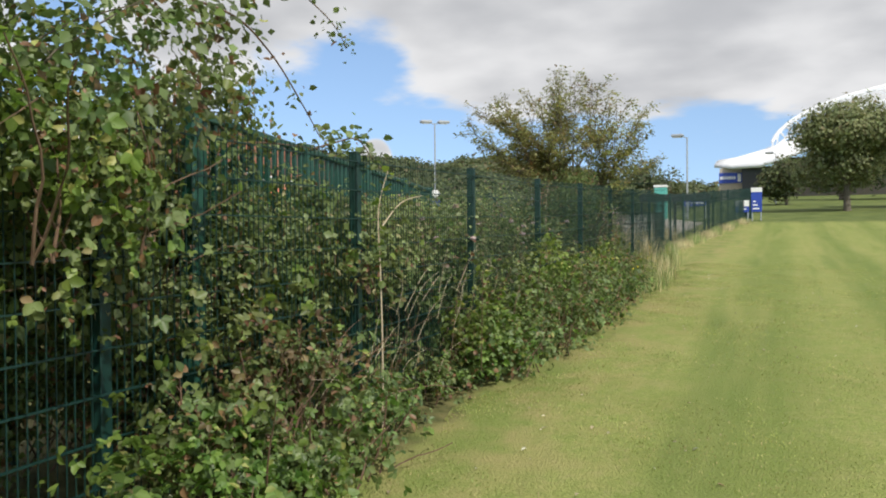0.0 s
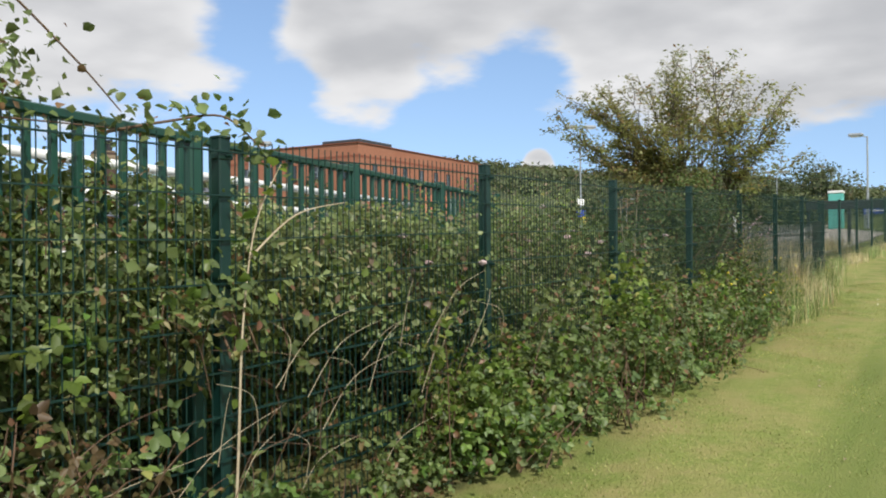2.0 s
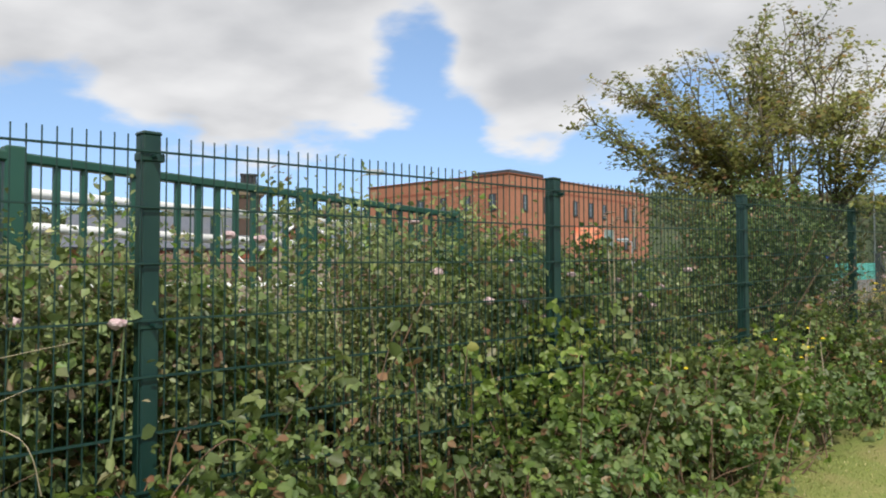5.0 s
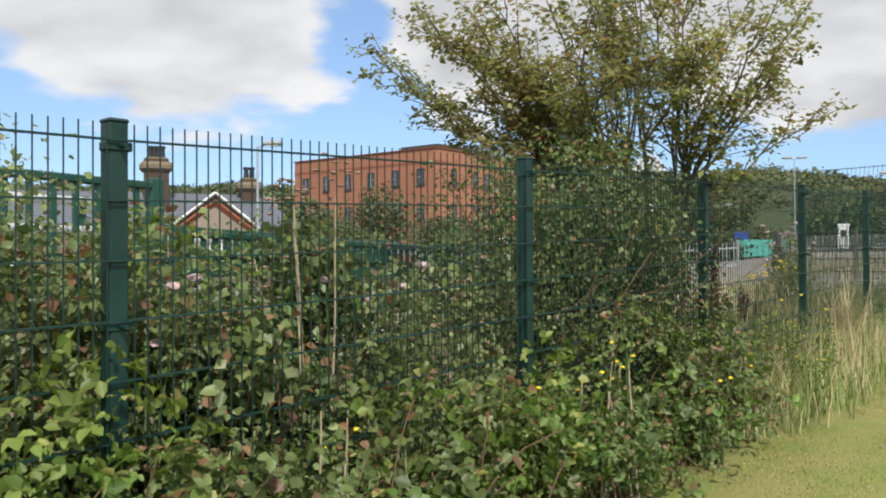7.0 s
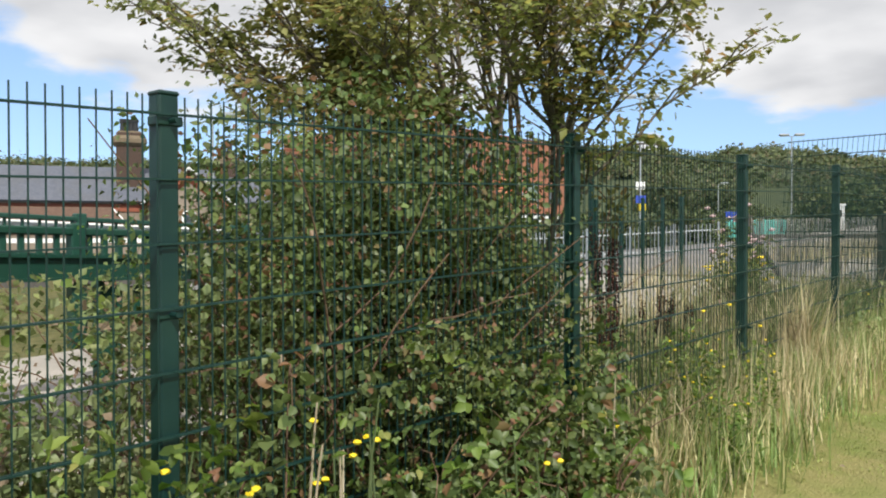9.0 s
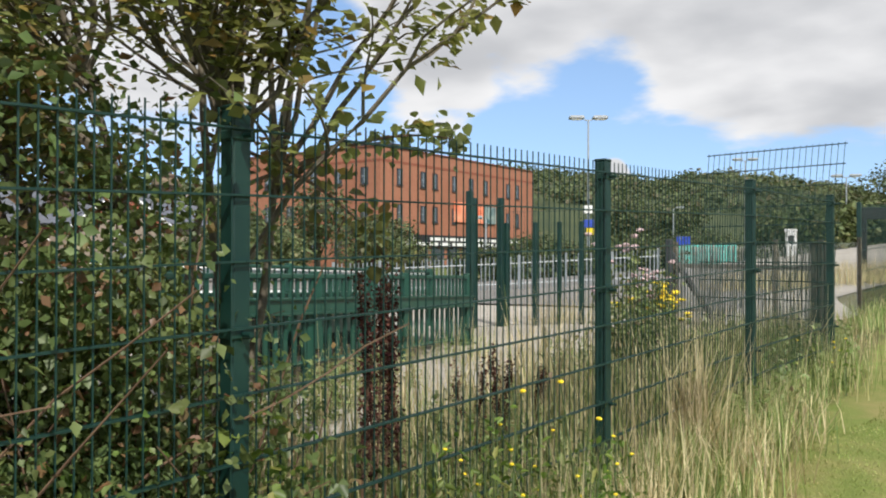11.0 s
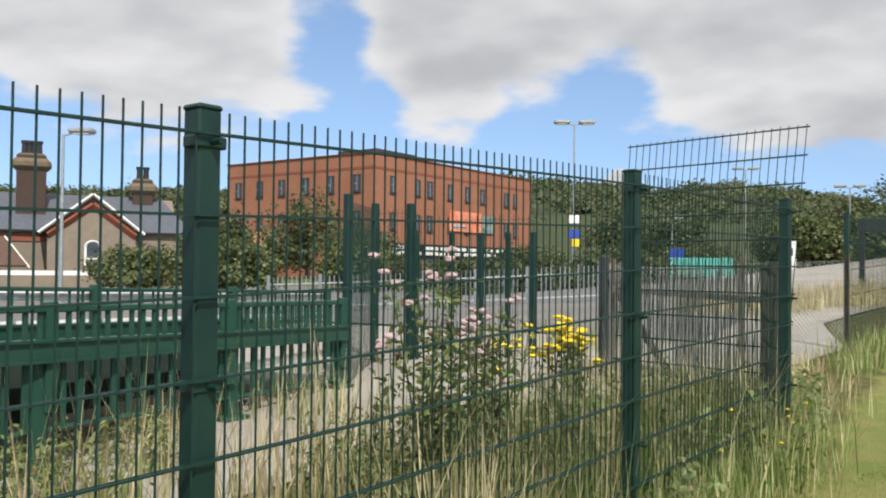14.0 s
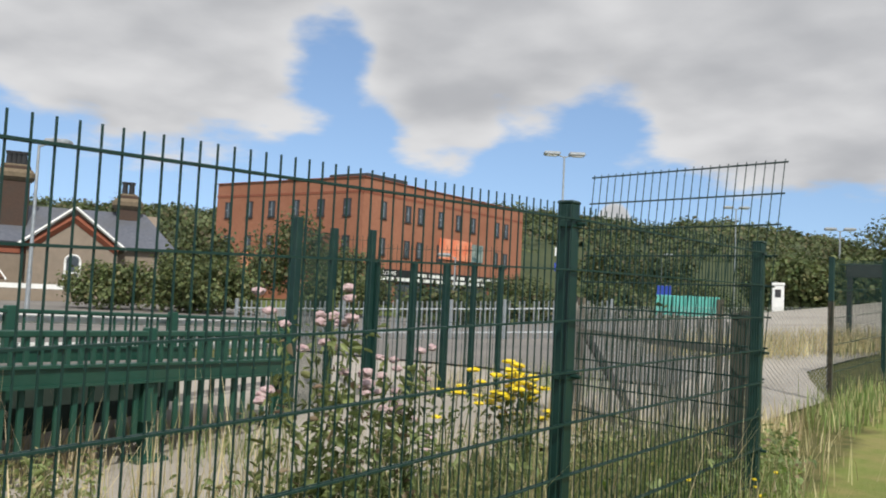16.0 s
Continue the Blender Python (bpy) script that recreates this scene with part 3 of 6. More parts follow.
def rail_run(parent, y0, y1, z0, z1, shift, spacing, bars_down, mat=RAIL_GREEN, bar_r=0.016, top_r=0.035):
    """A parapet along the ramp: top rail, lower rail, each upright bar and the posts."""
    def at(y, dz):
        f = (y - y0) / (y1 - y0)
        return Vector((ramp_x(y) + shift, y, z0 + (z1 - z0) * f + dz))
    d = (at(y1, 0) - at(y0, 0)).to_track_quat("Y", "Z").to_matrix().to_4x4()
    length = (at(y1, 0) - at(y0, 0)).length
    mid = (at(y0, 0) + at(y1, 0)) / 2
    bm = box(bmesh.new(), -0.035, -length / 2, -top_r, 0.035, length / 2, top_r, 0.008)
    part("top_rail", bm, mat, parent).matrix_basis = Matrix.Translation(mid) @ d
    bm = box(bmesh.new(), -0.022, -length / 2, -0.022, 0.022, length / 2, 0.022, 0.005)
    part("lower_rail", bm, mat, parent).matrix_basis = Matrix.Translation(mid - Vector((0, 0, bars_down))) @ d
    bar = bar_mesh("rail_bar", (bar_r * 2, bar_r * 2, bars_down), 0.003)
    n = int((y1 - y0) / spacing)
    for i in range(1, n):
        y = y0 + (y1 - y0) * i / n
        obj("rail_bar", bar, mat, parent).location = at(y, -bars_down / 2 + 0.01)
    post = bar_mesh("rail_post", (0.09, 0.09, bars_down + 0.5), 0.008)
    k = max(2, round((y1 - y0) / 2.0))
    for i in range(k + 1):
        y = y0 + (y1 - y0) * i / k
        obj("rail_post", post, mat, parent).location = at(y, -(bars_down + 0.5) / 2 + 0.05)
    return at


def make_ramp():
    r = thing("footbridge_ramp", "dark green steel footbridge ramp with barred railings on legs", "ramp")
    rail_run(r, 4.0, 12.0, 2.70, 2.715, 0.0, 0.143, 0.95, top_r=0.024)
    rail_run(r, 12.2, 23.4, 2.42, 2.17, 0.0, 0.115, 0.27, top_r=0.024)
    rail_run(r, 13.0, 25.2, 2.55, 2.20, -1.7, 0.15, 0.50, bar_r=0.011, top_r=0.02)
    # pale handrail tubes on the far parapet
    for z in (2.475, 2.70):
        bm = bmesh.new()
        rod(bm, (ramp_x(4.0) - 1.45, 4.0, z + 0.02), (ramp_x(12.4) - 1.45, 12.4, z), 0.036, sides=10)
        part("handrail", bm, WHITE, r, "pale grey handrail tube", True)
    for k in range(5):
        y = 4.1 + k * 2.05
        x = ramp_x(y) - 1.52
        gz = ground_z(x, y)
        bm = box(bmesh.new(), -0.03, -0.03, 0, 0.03, 0.03, 2.72 - gz, 0.005)
        part("handrail_post", bm, RAIL_GREEN, r).location = (x, y, gz)
    for y in (4.0, 6.0, 8.0, 10.0, 12.0):
        x = ramp_x(y)
        gz = ground_z(x, y)
        bm = box(bmesh.new(), -0.05, -0.05, 0, 0.05, 0.05, 1.72 - gz, 0.006)
        part("leg", bm, RAIL_GREEN, r).location = (x, y, gz)
    for dz in (0.0, -0.27):
        bm = bmesh.new()
        rod(bm, (ramp_x(13) - 1.80, 13, 2.48 + dz), (ramp_x(25.2) - 1.80, 25.2, 2.13 + dz), 0.045, sides=10)
        part("handrail", bm, WHITE, r, "white handrail tube", True)
    # edge beam, deck and the bars that screen the space under the deck
    for shift in (0.0, -1.7):
        bm = bmesh.new()
        a, b = Vector((ramp_x(12.2) + shift, 12.2, 2.22)), Vector((ramp_x(23.5) + shift, 23.5, 1.83))
        L = (b - a).length
        box(bm, -0.05, -L / 2, -0.075, 0.05, L / 2, 0.075, 0.006)
        box(bm, -0.055, -L / 2, 0.06, 0.075, L / 2, 0.08)
        box(bm, -0.055, -L / 2, -0.08, 0.075, L / 2, -0.06)
        part("edge_beam", bm, RAIL_GREEN, r).matrix_basis = Matrix.Translation((a + b) / 2) @ (b - a).to_track_quat("Y", "Z").to_matrix().to_4x4()
    bm = bmesh.new()
    a, b = Vector((ramp_x(12.2) - 0.85, 12.2, 2.13)), Vector((ramp_x(23.5) - 0.85, 23.5, 1.77))
    L = (b - a).length
    box(bm, -0.55, -L / 2, -0.05, 0.55, L / 2, 0.03)
    part("deck", bm, ASPHALT, r, "dark grey ramp deck").matrix_basis = Matrix.Translation((a + b) / 2) @ (b - a).to_track_quat("Y", "Z").to_matrix().to_4x4()
    bar = bar_mesh("skirt_bar", (0.03, 0.045, 0.50), 0.004)
    for i in range(60):
        y = 14.4 + i * 0.15
        obj("skirt_bar", bar, RAIL_GREEN, r).location = (ramp_x(y) - 0.03, y, 1.78 - 0.0255 * (y - 14.4))
    bm = bmesh.new()
    a, b = Vector((ramp_x(14.2) - 0.03, 14.2, 1.54)), Vector((ramp_x(23.5) - 0.03, 23.5, 1.31))
    rod(bm, a, b, 0.025, sides=4)
    part("skirt_rail", bm, RAIL_GREEN, r)
    # added dark sheet: its colour stands for the shade under the deck
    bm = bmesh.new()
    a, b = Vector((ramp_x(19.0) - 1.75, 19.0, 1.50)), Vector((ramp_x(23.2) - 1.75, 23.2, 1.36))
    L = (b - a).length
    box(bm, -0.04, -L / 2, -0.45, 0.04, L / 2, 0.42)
    part("under_ramp_shade", bm, material("shade_dark_green", (0.022, 0.040, 0.032), (0.038, 0.058, 0.046), 3, 0.8, 0.1), r, "dark green sheet standing in for the shade under the ramp").matrix_basis = Matrix.Translation((a + b) / 2) @ (b - a).to_track_quat("Y", "Z").to_matrix().to_4x4()
    for y in (14.3, 17.2, 19.6, 21.6, 23.4):
        x = ramp_x(y)
        gz = ground_z(x, y)
        bm = bmesh.new()
        box(bm, -0.055, -0.055, 0, 0.055, 0.055, 2.12 - 0.032 * (y - 12.2) - gz, 0.008)
        box(bm, -0.14, -0.14, 0, 0.14, 0.14, 0.05, 0.008)
        leg = part("leg", bm, RAIL_GREEN, r)
        leg.location = (x - 0.05, y, gz + 0.02)


make_ramp()


def post_fence(name, label, pts, height, post_size, spacing_wires, mat, wire_mat, wire_r=0.003, rows=(0.0, 0.5, 1.0), lift=0.06, diag=False, below=0.25):
    """A fence through ground points: each post and each panel of wires is a part of its own."""
    f = thing(name, label, "fence", kind="structure")
    pm = bar_mesh("fence_post", (post_size, post_size, height + below), 0.006)
    g = [Vector((x, y, ground_z(x, y))) for x, y in pts]
    for p in g:
        obj("fence_post", pm, mat, f).location = p + Vector((0, 0, (height - below) / 2 + lift))
    for a, b in zip(g, g[1:]):
        L = (b - a).length
        verts, faces = [], []

        def strip(p, q, r):
            d = (q - p).normalized()
            u = d.orthogonal().normalized() * r
            v = d.cross(u.normalized()) * r
            k = len(verts)
            verts.extend([p + u, p + v, p - u, p - v, q + u, q + v, q - u, q - v])
            for s in range(4):
                faces.append((k + s, k + (s + 1) % 4, k + 4 + (s + 1) % 4, k + 4 + s))
        up = Vector((0, 0, 1))
        n = max(2, int(L / spacing_wires))
        for i in range(n + 1):
            c = a.lerp(b, i / n) - a
            if diag:
                for s in (-1, 1):
                    j = i + s * int(height / spacing_wires)
                    t = min(max(j / n, 0), 1)
                    run = abs(t * n - i) / (height / spacing_wires)
                    if run > 0.02:
                        strip(c + up * 0.05, (b - a) * t + up * (0.05 + (height - 0.1) * min(run, 1)), wire_r)
                        strip(c + up * (height - 0.05), (b - a) * t + up * (height - 0.05 - (height - 0.1) * min(run, 1)), wire_r)
            else:
                strip(c + up * 0.05, c + up * (height + 0.02), wire_r)
        for h in rows:
            strip(up * (0.06 + (height - 0.1) * h), (b - a) + up * (0.06 + (height - 0.1) * h), wire_r * 1.3)
        pan = obj("wire_panel", quick_mesh("wire_panel", verts, faces), wire_mat, f)
        pan.location = a
    return f


post_fence("inner_fence", "green posts and wires of an inner fence by the path", [(-8.05, 25.68), (-7.68, 26.0), (-7.36, 26.26), (-7.06, 26.48), (-6.77, 26.68)],
           2.0, 0.065, 0.06, FENCE_GREEN, WIRE_GREEN, lift=-0.22)
post_fence("corner_fence", "green mesh fence standing at the end of the ramp", [(-7.22, 23.5), (-8.35, 25.15), (-8.1, 25.6)], 2.1, 0.085, 0.06, FENCE_GREEN, WIRE_GREEN, lift=0.1)
post_fence("chain_link_fence", "low weathered chain link fence on dark posts", [(-5.2, 26.0), (-4.3, 27.9), (-3.45, 29.8)], 1.35, 0.07, 0.075, BARK, METAL, wire_r=0.0022, rows=(1.0,), diag=True)
post_fence("far_mesh_fence", "green mesh fence running on along the lawn", [(-3.45 + 0.083 * 2.5 * i, 29.8 + 2.5 * i) for i in range(12)], 1.95, 0.07, 0.065, FENCE_GREEN, WIRE_GREEN, wire_r=0.005, rows=(0, 0.2, 0.4, 0.6, 0.8, 1.0))

post_fence("palisade_fence", "low pale grey palisade railing across the yard", [(-17.5 + 1.05 * i, 30.9 + 0.83 * i) for i in range(8)], 1.0, 0.07, 0.115, METAL, METAL, wire_r=0.017, rows=(0.2, 0.85))


def make_strut():
    t = thing("braced_post", "dark timber post with a leaning brace", "post")
    gz = ground_z(-5.2, 25.8)
    bm = box(bmesh.new(), -0.05, -0.05, -0.2, 0.05, 0.05, 1.45, 0.01)
    part("post", bm, FRAME_DARK, t).location = (-5.22, 25.8, gz)
    bm = bmesh.new()
    rod(bm, (-5.2, 25.8, gz + 1.25), (-4.55, 26.3, gz - 0.02), 0.048, sides=6)
    part("brace", bm, FRAME_DARK, t)


make_strut()


def make_return_panel():
    """The taller panel that turns the corner and leans above the fence."""
    t = thing("leaning_fence_panel", "loose green wire mesh panel leaning above the fence corner", "fence panel")
    a, b = Vector((-3.72, 23.40, 3.62)), Vector((-2.22, 23.17, 3.62))
    along = (b - a)
    down = Vector((-0.10, 0.06, -1)).normalized()
    verts, faces = [], []

    def strip(p, q, r):
        d = (q - p).normalized()
        u = d.orthogonal().normalized() * r
        v = d.cross(u.normalized()) * r
        k = len(verts)
        verts.extend([p + u, p + v, p - u, p - v, q + u, q + v, q - u, q - v])
        for s in range(4):
            faces.append((k + s, k + (s + 1) % 4, k + 4 + (s + 1) % 4, k + 4 + s))
    for i in range(24):
        p = a + along * (i / 23)
        strip(p - down * 0.02, p + down * 2.55, 0.0035)
    obj("upright_wire_mesh", quick_mesh("upright_wire_mesh", verts, faces), WIRE_GREEN, t)["kind"] = "stuff"
    bm = bmesh.new()
    rod(bm, (0, 0, 0), (along + Vector((0, 0, 0))) * 1.03, 0.006, sides=6)
    me = bpy.data.meshes.new("cross_wire")
    bm.to_mesh(me)
    bm.free()
    for j in range(13):
        obj("cross_wire", me, WIRE_GREEN, t).location = a + down * (0.205 * j) - along * 0.015


make_return_panel()


def make_paling_fence():
    """Weathered slats between a broad timber post by the corner and the braced post."""
    f = thing("paling_fence", "weathered grey slatted paling fence behind the wire", "fence", kind="structure")
    a, b = Vector((-5.05, 25.6, 0)), Vector((-2.62, 23.62, 0))
    slat = bar_mesh("slat", (0.020, 0.010, 1.34), 0.003)
    rng = np.random.default_rng(14)
    turn = math.atan2(b.y - a.y, b.x - a.x)
    n = 46
    for i in range(n):
        p = a.lerp(b, (i + 0.5) / n)
        o = obj("slat", slat, WOOD_GREY, f)
        o.matrix_basis = Matrix.Translation((p.x, p.y, ground_z(p.x, p.y) + 0.69 + rng.normal() * 0.012)) @ Matrix.Rotation(turn, 4, "Z") @ Matrix.Rotation(rng.normal() * 0.012, 4, "Y")
    L = (b - a).length
    for h in (0.3, 1.1):
        bm = box(bmesh.new(), -L / 2, 0.008, -0.03, L / 2, 0.035, 0.03, 0.004)
        c = (a + b) / 2
        part("cross_rail", bm, WOOD_GREY, f).matrix_basis = Matrix.Translation((c.x, c.y, ground_z(c.x, c.y) + h)) @ Matrix.Rotation(turn, 4, "Z")


make_paling_fence()


def make_timber_post():
    x, y = -2.52, 23.42
    gz = ground_z(x, y)
    t = thing("timber_post", "broad dark weathered timber post beside the fence corner", "post", (x, y, gz), turn=8)
    bm = bmesh.new()
    for k in range(3):
        box(bm, -0.095 + k * 0.065, -0.05, -0.2, -0.035 + k * 0.065, 0.05, 2.62 - gz + 0.02 * (k % 2), 0.008)
    part("board", bm, WOOD_DARK, t)


make_timber_post()


# ---- buildings ----
def make_orange_building():
    h = thing("orange_brick_building", "three storey orange brick block with narrow dark windows", "building", (-67.55, 87.74, 0.68), turn=3.0)
    h.scale = (1.405, 1.518, 1.363)
    W, D, H = 18.2, 24.6, 11.2
    bm = box(bmesh.new(), -W, 0, 0, 0, D, H)
    part("wall", bm, BRICK, h)
    bm = box(bmesh.new(), -W - 0.12, -0.12, H, 0.12, D + 0.12, H + 0.07)
    part("coping", bm, BRICK_DARK, h, "thin dark roof edge")
    for z in (H - 1.35,):
        bm = bmesh.new()
        box(bm, -W - 0.03, -0.03, z, 0.03, 0.0, z + 0.22)
        box(bm, 0.0, -0.03, z, 0.03, D, z + 0.22)
        part("brick_course", bm, BRICK_DARK, h, "dark brick band")
    bm = box(bmesh.new(), -5.4, 1.4, H + 0.07, -0.9, 6.5, H + 0.62, 0.05)
    part("roof_plant", bm, FRAME_DARK, h, "low dark roof enclosure")

    def window(x, y, z, wide, high, side):
        def b(bm, u0, u1, d0, d1, z0, z1):
            if side == "s":
                box(bm, x + u0, y + d0, z + z0, x + u1, y + d1, z + z1)
            else:
                box(bm, x - d1, y + u0, z + z0, x - d0, y + u1, z + z1)
        bm = bmesh.new()
        for u0, u1, z0, z1 in ((-wide / 2, -wide / 2 + 0.09, 0, high), (wide / 2 - 0.09, wide / 2, 0, high), (-wide / 2, wide / 2, 0, 0.09), (-wide / 2, wide / 2, high - 0.09, high)):
            b(bm, u0, u1, -0.07, 0.02, z0, z1)
        win = part("window", bm, FRAME_DARK, h)
        bm = bmesh.new()
        b(bm, -wide / 2 + 0.09, wide / 2 - 0.09, -0.03, 0.01, 0.09, high - 0.09)
        part("pane", bm, GLASS, win)
        bm = bmesh.new()
        b(bm, -wide / 2 + 0.05, 0.0, -0.05, 0.015, high * 0.45, high * 0.5)
        b(bm, -0.03, 0.03, -0.05, 0.015, 0.09, high - 0.09)
        part("glazing_bar", bm, METAL, win, "pale glazing bar")
        bm = bmesh.new()
        b(bm, -wide / 2 - 0.06, wide / 2 + 0.06, -0.12, 0.0, -0.08, 0.0)
        part("sill", bm, FRAME_DARK, win)
    for row, z in enumerate((H - 3.55, H - 6.75, H - 9.9)):
        for f in (0.09, 0.25, 0.41, 0.575, 0.74, 0.905):
            window(-W * (1 - f), 0, z + 0.25, 0.82, 1.5, "s")
        for f in (0.10, 0.23, 0.30, 0.42, 0.53, 0.63, 0.80, 0.87):
            window(0, D * f, z + 0.25, 0.72, 1.5, "e")
    # banners and the lettered fascia
    bm = box(bmesh.new(), -14.2, -0.16, 2.7, -9.3, -0.08, 4.6)
    part("banner", bm, material("orange_banner", (0.72, 0.20, 0.09), (0.80, 0.42, 0.26), 0.9, 0.6, 0.0), h, "pale orange banner")
    bm = box(bmesh.new(), 0.08, 10.2, 4.9, 0.16, 15.2, 6.9)
    part("banner", bm, material("red_banner", (0.75, 0.16, 0.07), (0.82, 0.36, 0.22), 0.8, 0.6, 0.0), h, "orange banner")
    bm = box(bmesh.new(), 0.08, 15.25, 4.9, 0.16, 17.2, 6.7)
    part("banner", bm, material("dark_banner", (0.03, 0.10, 0.12), (0.35, 0.40, 0.36), 1.6, 0.6, 0.0), h, "dark teal banner")
    bm = box(bmesh.new(), 0.05, 1.4, 2.35, 0.25, 24.4, 3.5)
    fascia = part("fascia", bm, BLACK, h, "black fascia with white lettering")
    rng = np.random.default_rng(5)
    for row, z in enumerate((2.98, 2.50)):
        bm = bmesh.new()
        y = 6.4 if row == 0 else 1.7
        end = 21.5 if row == 0 else 17.5
        while y < end:
            w = rng.uniform(0.9, 2.2)
            box(bm, 0.25, y, z, 0.27, min(y + w, end), z + 0.30)
            y += w + 0.35
        part("lettering", bm, WHITE, fascia, "unreadable white lettering")
    txt = bpy.data.curves.new("welcome", "FONT")
    txt.body, txt.size, txt.extrude = "WELCOME", 0.52, 0.01
    w = new("welcome_lettering", txt)
    w.data.materials.append(WHITE)
    w.parent = fascia
    w.matrix_basis = Matrix.Translation((0.26, 1.7, 2.98)) @ Euler((radians(90), 0, radians(90))).to_matrix().to_4x4()
    bm = bmesh.new()
    for k in range(9):
        box(bm, 0.04, 2.0 + k * 2.4, 0.0, 0.10, 3.9 + k * 2.4, 2.25)
    part("ground_floor_glazing", bm, GLASS, h)


make_orange_building()


def make_house():
    turn = math.degrees(math.atan2(0.885, 0.466))
    h = thing("station_house", "tan rendered house with slate roofs and tall chimneys", "house", (-52.4, 45.2, 1.26), turn=turn)
    h.scale = (1.071, 1.071, 1.071)
    # x runs along the front, y goes back from it
    E, A = 3.35, 5.35

    def gable(name, x0, x1, y0, y1, eaves, apex, axis, mat):
        bm = bmesh.new()
        if axis == "y":
            xm = (x0 + x1) / 2
            prof = [(x0, 0), (x1, 0), (x1, eaves), (xm, apex), (x0, eaves)]
            front = [bm.verts.new((x, y0, z)) for x, z in prof]
            back = [bm.verts.new((x, y1, z)) for x, z in prof]
        else:
            ym = (y0 + y1) / 2
            prof = [(y0, 0), (y1, 0), (y1, eaves), (ym, apex), (y0, eaves)]
            front = [bm.verts.new((x0, y, z)) for y, z in prof]
            back = [bm.verts.new((x1, y, z)) for y, z in prof]
        bm.faces.new(front)
        bm.faces.new(list(reversed(back)))
        for i in range(5):
            j = (i + 1) % 5
            bm.faces.new((front[i], front[j], back[j], back[i]))
        bmesh.ops.recalc_face_normals(bm, faces=bm.faces)
        return part(name, bm, mat, h)

    def slab(name, p, q, r, s, thick, mat, label=""):
        """A sloping slab through four corners."""
        bm = bmesh.new()
        pts = [Vector(v) for v in (p, q, r, s)]
        nrm = (pts[1] - pts[0]).cross(pts[3] - pts[0]).normalized() * thick
        if nrm.z < 0:
            nrm = -nrm
        lo = [bm.verts.new(v) for v in pts]
        hi = [bm.verts.new(v + nrm) for v in pts]
        bm.faces.new(lo)
        bm.faces.new(hi)
        for i in range(4):
            j = (i + 1) % 4
            bm.faces.new((lo[i], lo[j], hi[j], hi[i]))
        bmesh.ops.recalc_face_normals(bm, faces=bm.faces)
        return part(name, bm, mat, h, label)
    gable("wing_wall", -2.5, 2.5, 0, 6, E, A, "y", RENDER_TAN)
    gable("main_wall", -16, 5.2, 2.6, 9.4, E + 0.1, A + 0.35, "x", RENDER_TAN)
    slab("roof", (-2.95, -0.35, E - 0.35), (-2.95, 6, E - 0.35), (0, 6, A), (0, -0.35, A), 0.12, SLATE)
    slab("roof", (2.95, -0.35, E - 0.35), (2.95, 6, E - 0.35), (0, 6, A), (0, -0.35, A), 0.12, SLATE)
    slab("roof", (-16.4, 2.2, E - 0.15), (6.2, 2.2, E - 0.15), (4.4, 6, A + 0.37), (-16.4, 6, A + 0.37), 0.12, SLATE)
    slab("roof", (-16.4, 9.8, E - 0.15), (6.2, 9.8, E - 0.15), (4.4, 6, A + 0.37), (-16.4, 6, A + 0.37), 0.12, SLATE)
    # white barge boards and red brick under the verge
    for s in (-1, 1):
        bm = bmesh.new()
        rod(bm, (s * 2.98, -0.40, E - 0.30), (0, -0.40, A + 0.10), 0.09, sides=4)
        part("barge_board", bm, WHITE, h, "white barge board")
        bm = bmesh.new()
        rod(bm, (s * 2.5, -0.04, E - 0.38), (0, -0.04, A - 0.5), 0.26, sides=4)
        part("verge_brick", bm, BRICK_DARK, h)
    bm = box(bmesh.new(), -16, 2.52, E - 0.75, -2.5, 2.60, E - 0.25)
    part("eaves_brick", bm, BRICK_DARK, h)
    # arched sash window
    bm = bmesh.new()
    box(bm, -0.45, -0.08, 0.72, -0.32, 0.03, 2.25)
    box(bm, 0.37, -0.08, 0.72, 0.5, 0.03, 2.25)
    box(bm, -0.55, -0.12, 0.60, 0.60, 0.03, 0.72)
    box(bm, -0.32, -0.07, 1.48, 0.37, 0.03, 1.58)
    for i in range(7):
        a0, a1 = math.pi * i / 7, math.pi * (i + 1) / 7
        c = Vector((0.025, -0.03, 2.25))
        rod(bm, c + Vector((math.cos(a0), 0, math.sin(a0) * 0.85)) * 0.42, c + Vector((math.cos(a1), 0, math.sin(a1) * 0.85)) * 0.42, 0.065, sides=4)
    win = part("window", bm, WHITE, h, "white arched sash window")
    bm = bmesh.new()
    box(bm, -0.32, -0.03, 0.72, 0.37, 0.01, 2.25)
    bmesh.ops.create_cone(bm, cap_ends=True, segments=20, radius1=0.38, radius2=0.38, depth=0.04, matrix=Matrix.Translation((0.025, -0.01, 2.25)) @ Matrix.Rotation(radians(90), 4, "X"))
    part("pane", bm, GLASS, win)
    for x, y, z0, z1, w, pots in ((-3.6, 4.2, 4.0, 8.1, 0.85, 4), (3.2, 5.6, 4.3, 6.95, 0.66, 2)):
        bm = box(bmesh.new(), x - w, y - 0.5, z0, x + w, y + 0.5, z1, 0.02)
        ch = part("chimney", bm, CHIMNEY, h, "tall brown brick chimney")
        bm = bmesh.new()
        box(bm, x - w - 0.30, y - 0.78, z1 - 0.95, x + w + 0.30, y + 0.78, z1 - 0.20, 0.24)
        box(bm, x - w + 0.08, y - 0.45, z1 - 0.15, x + w - 0.08, y + 0.45, z1 + 0.12, 0.06)
        part("chimney_cap", bm, STONE, ch, "mossy stone cap")
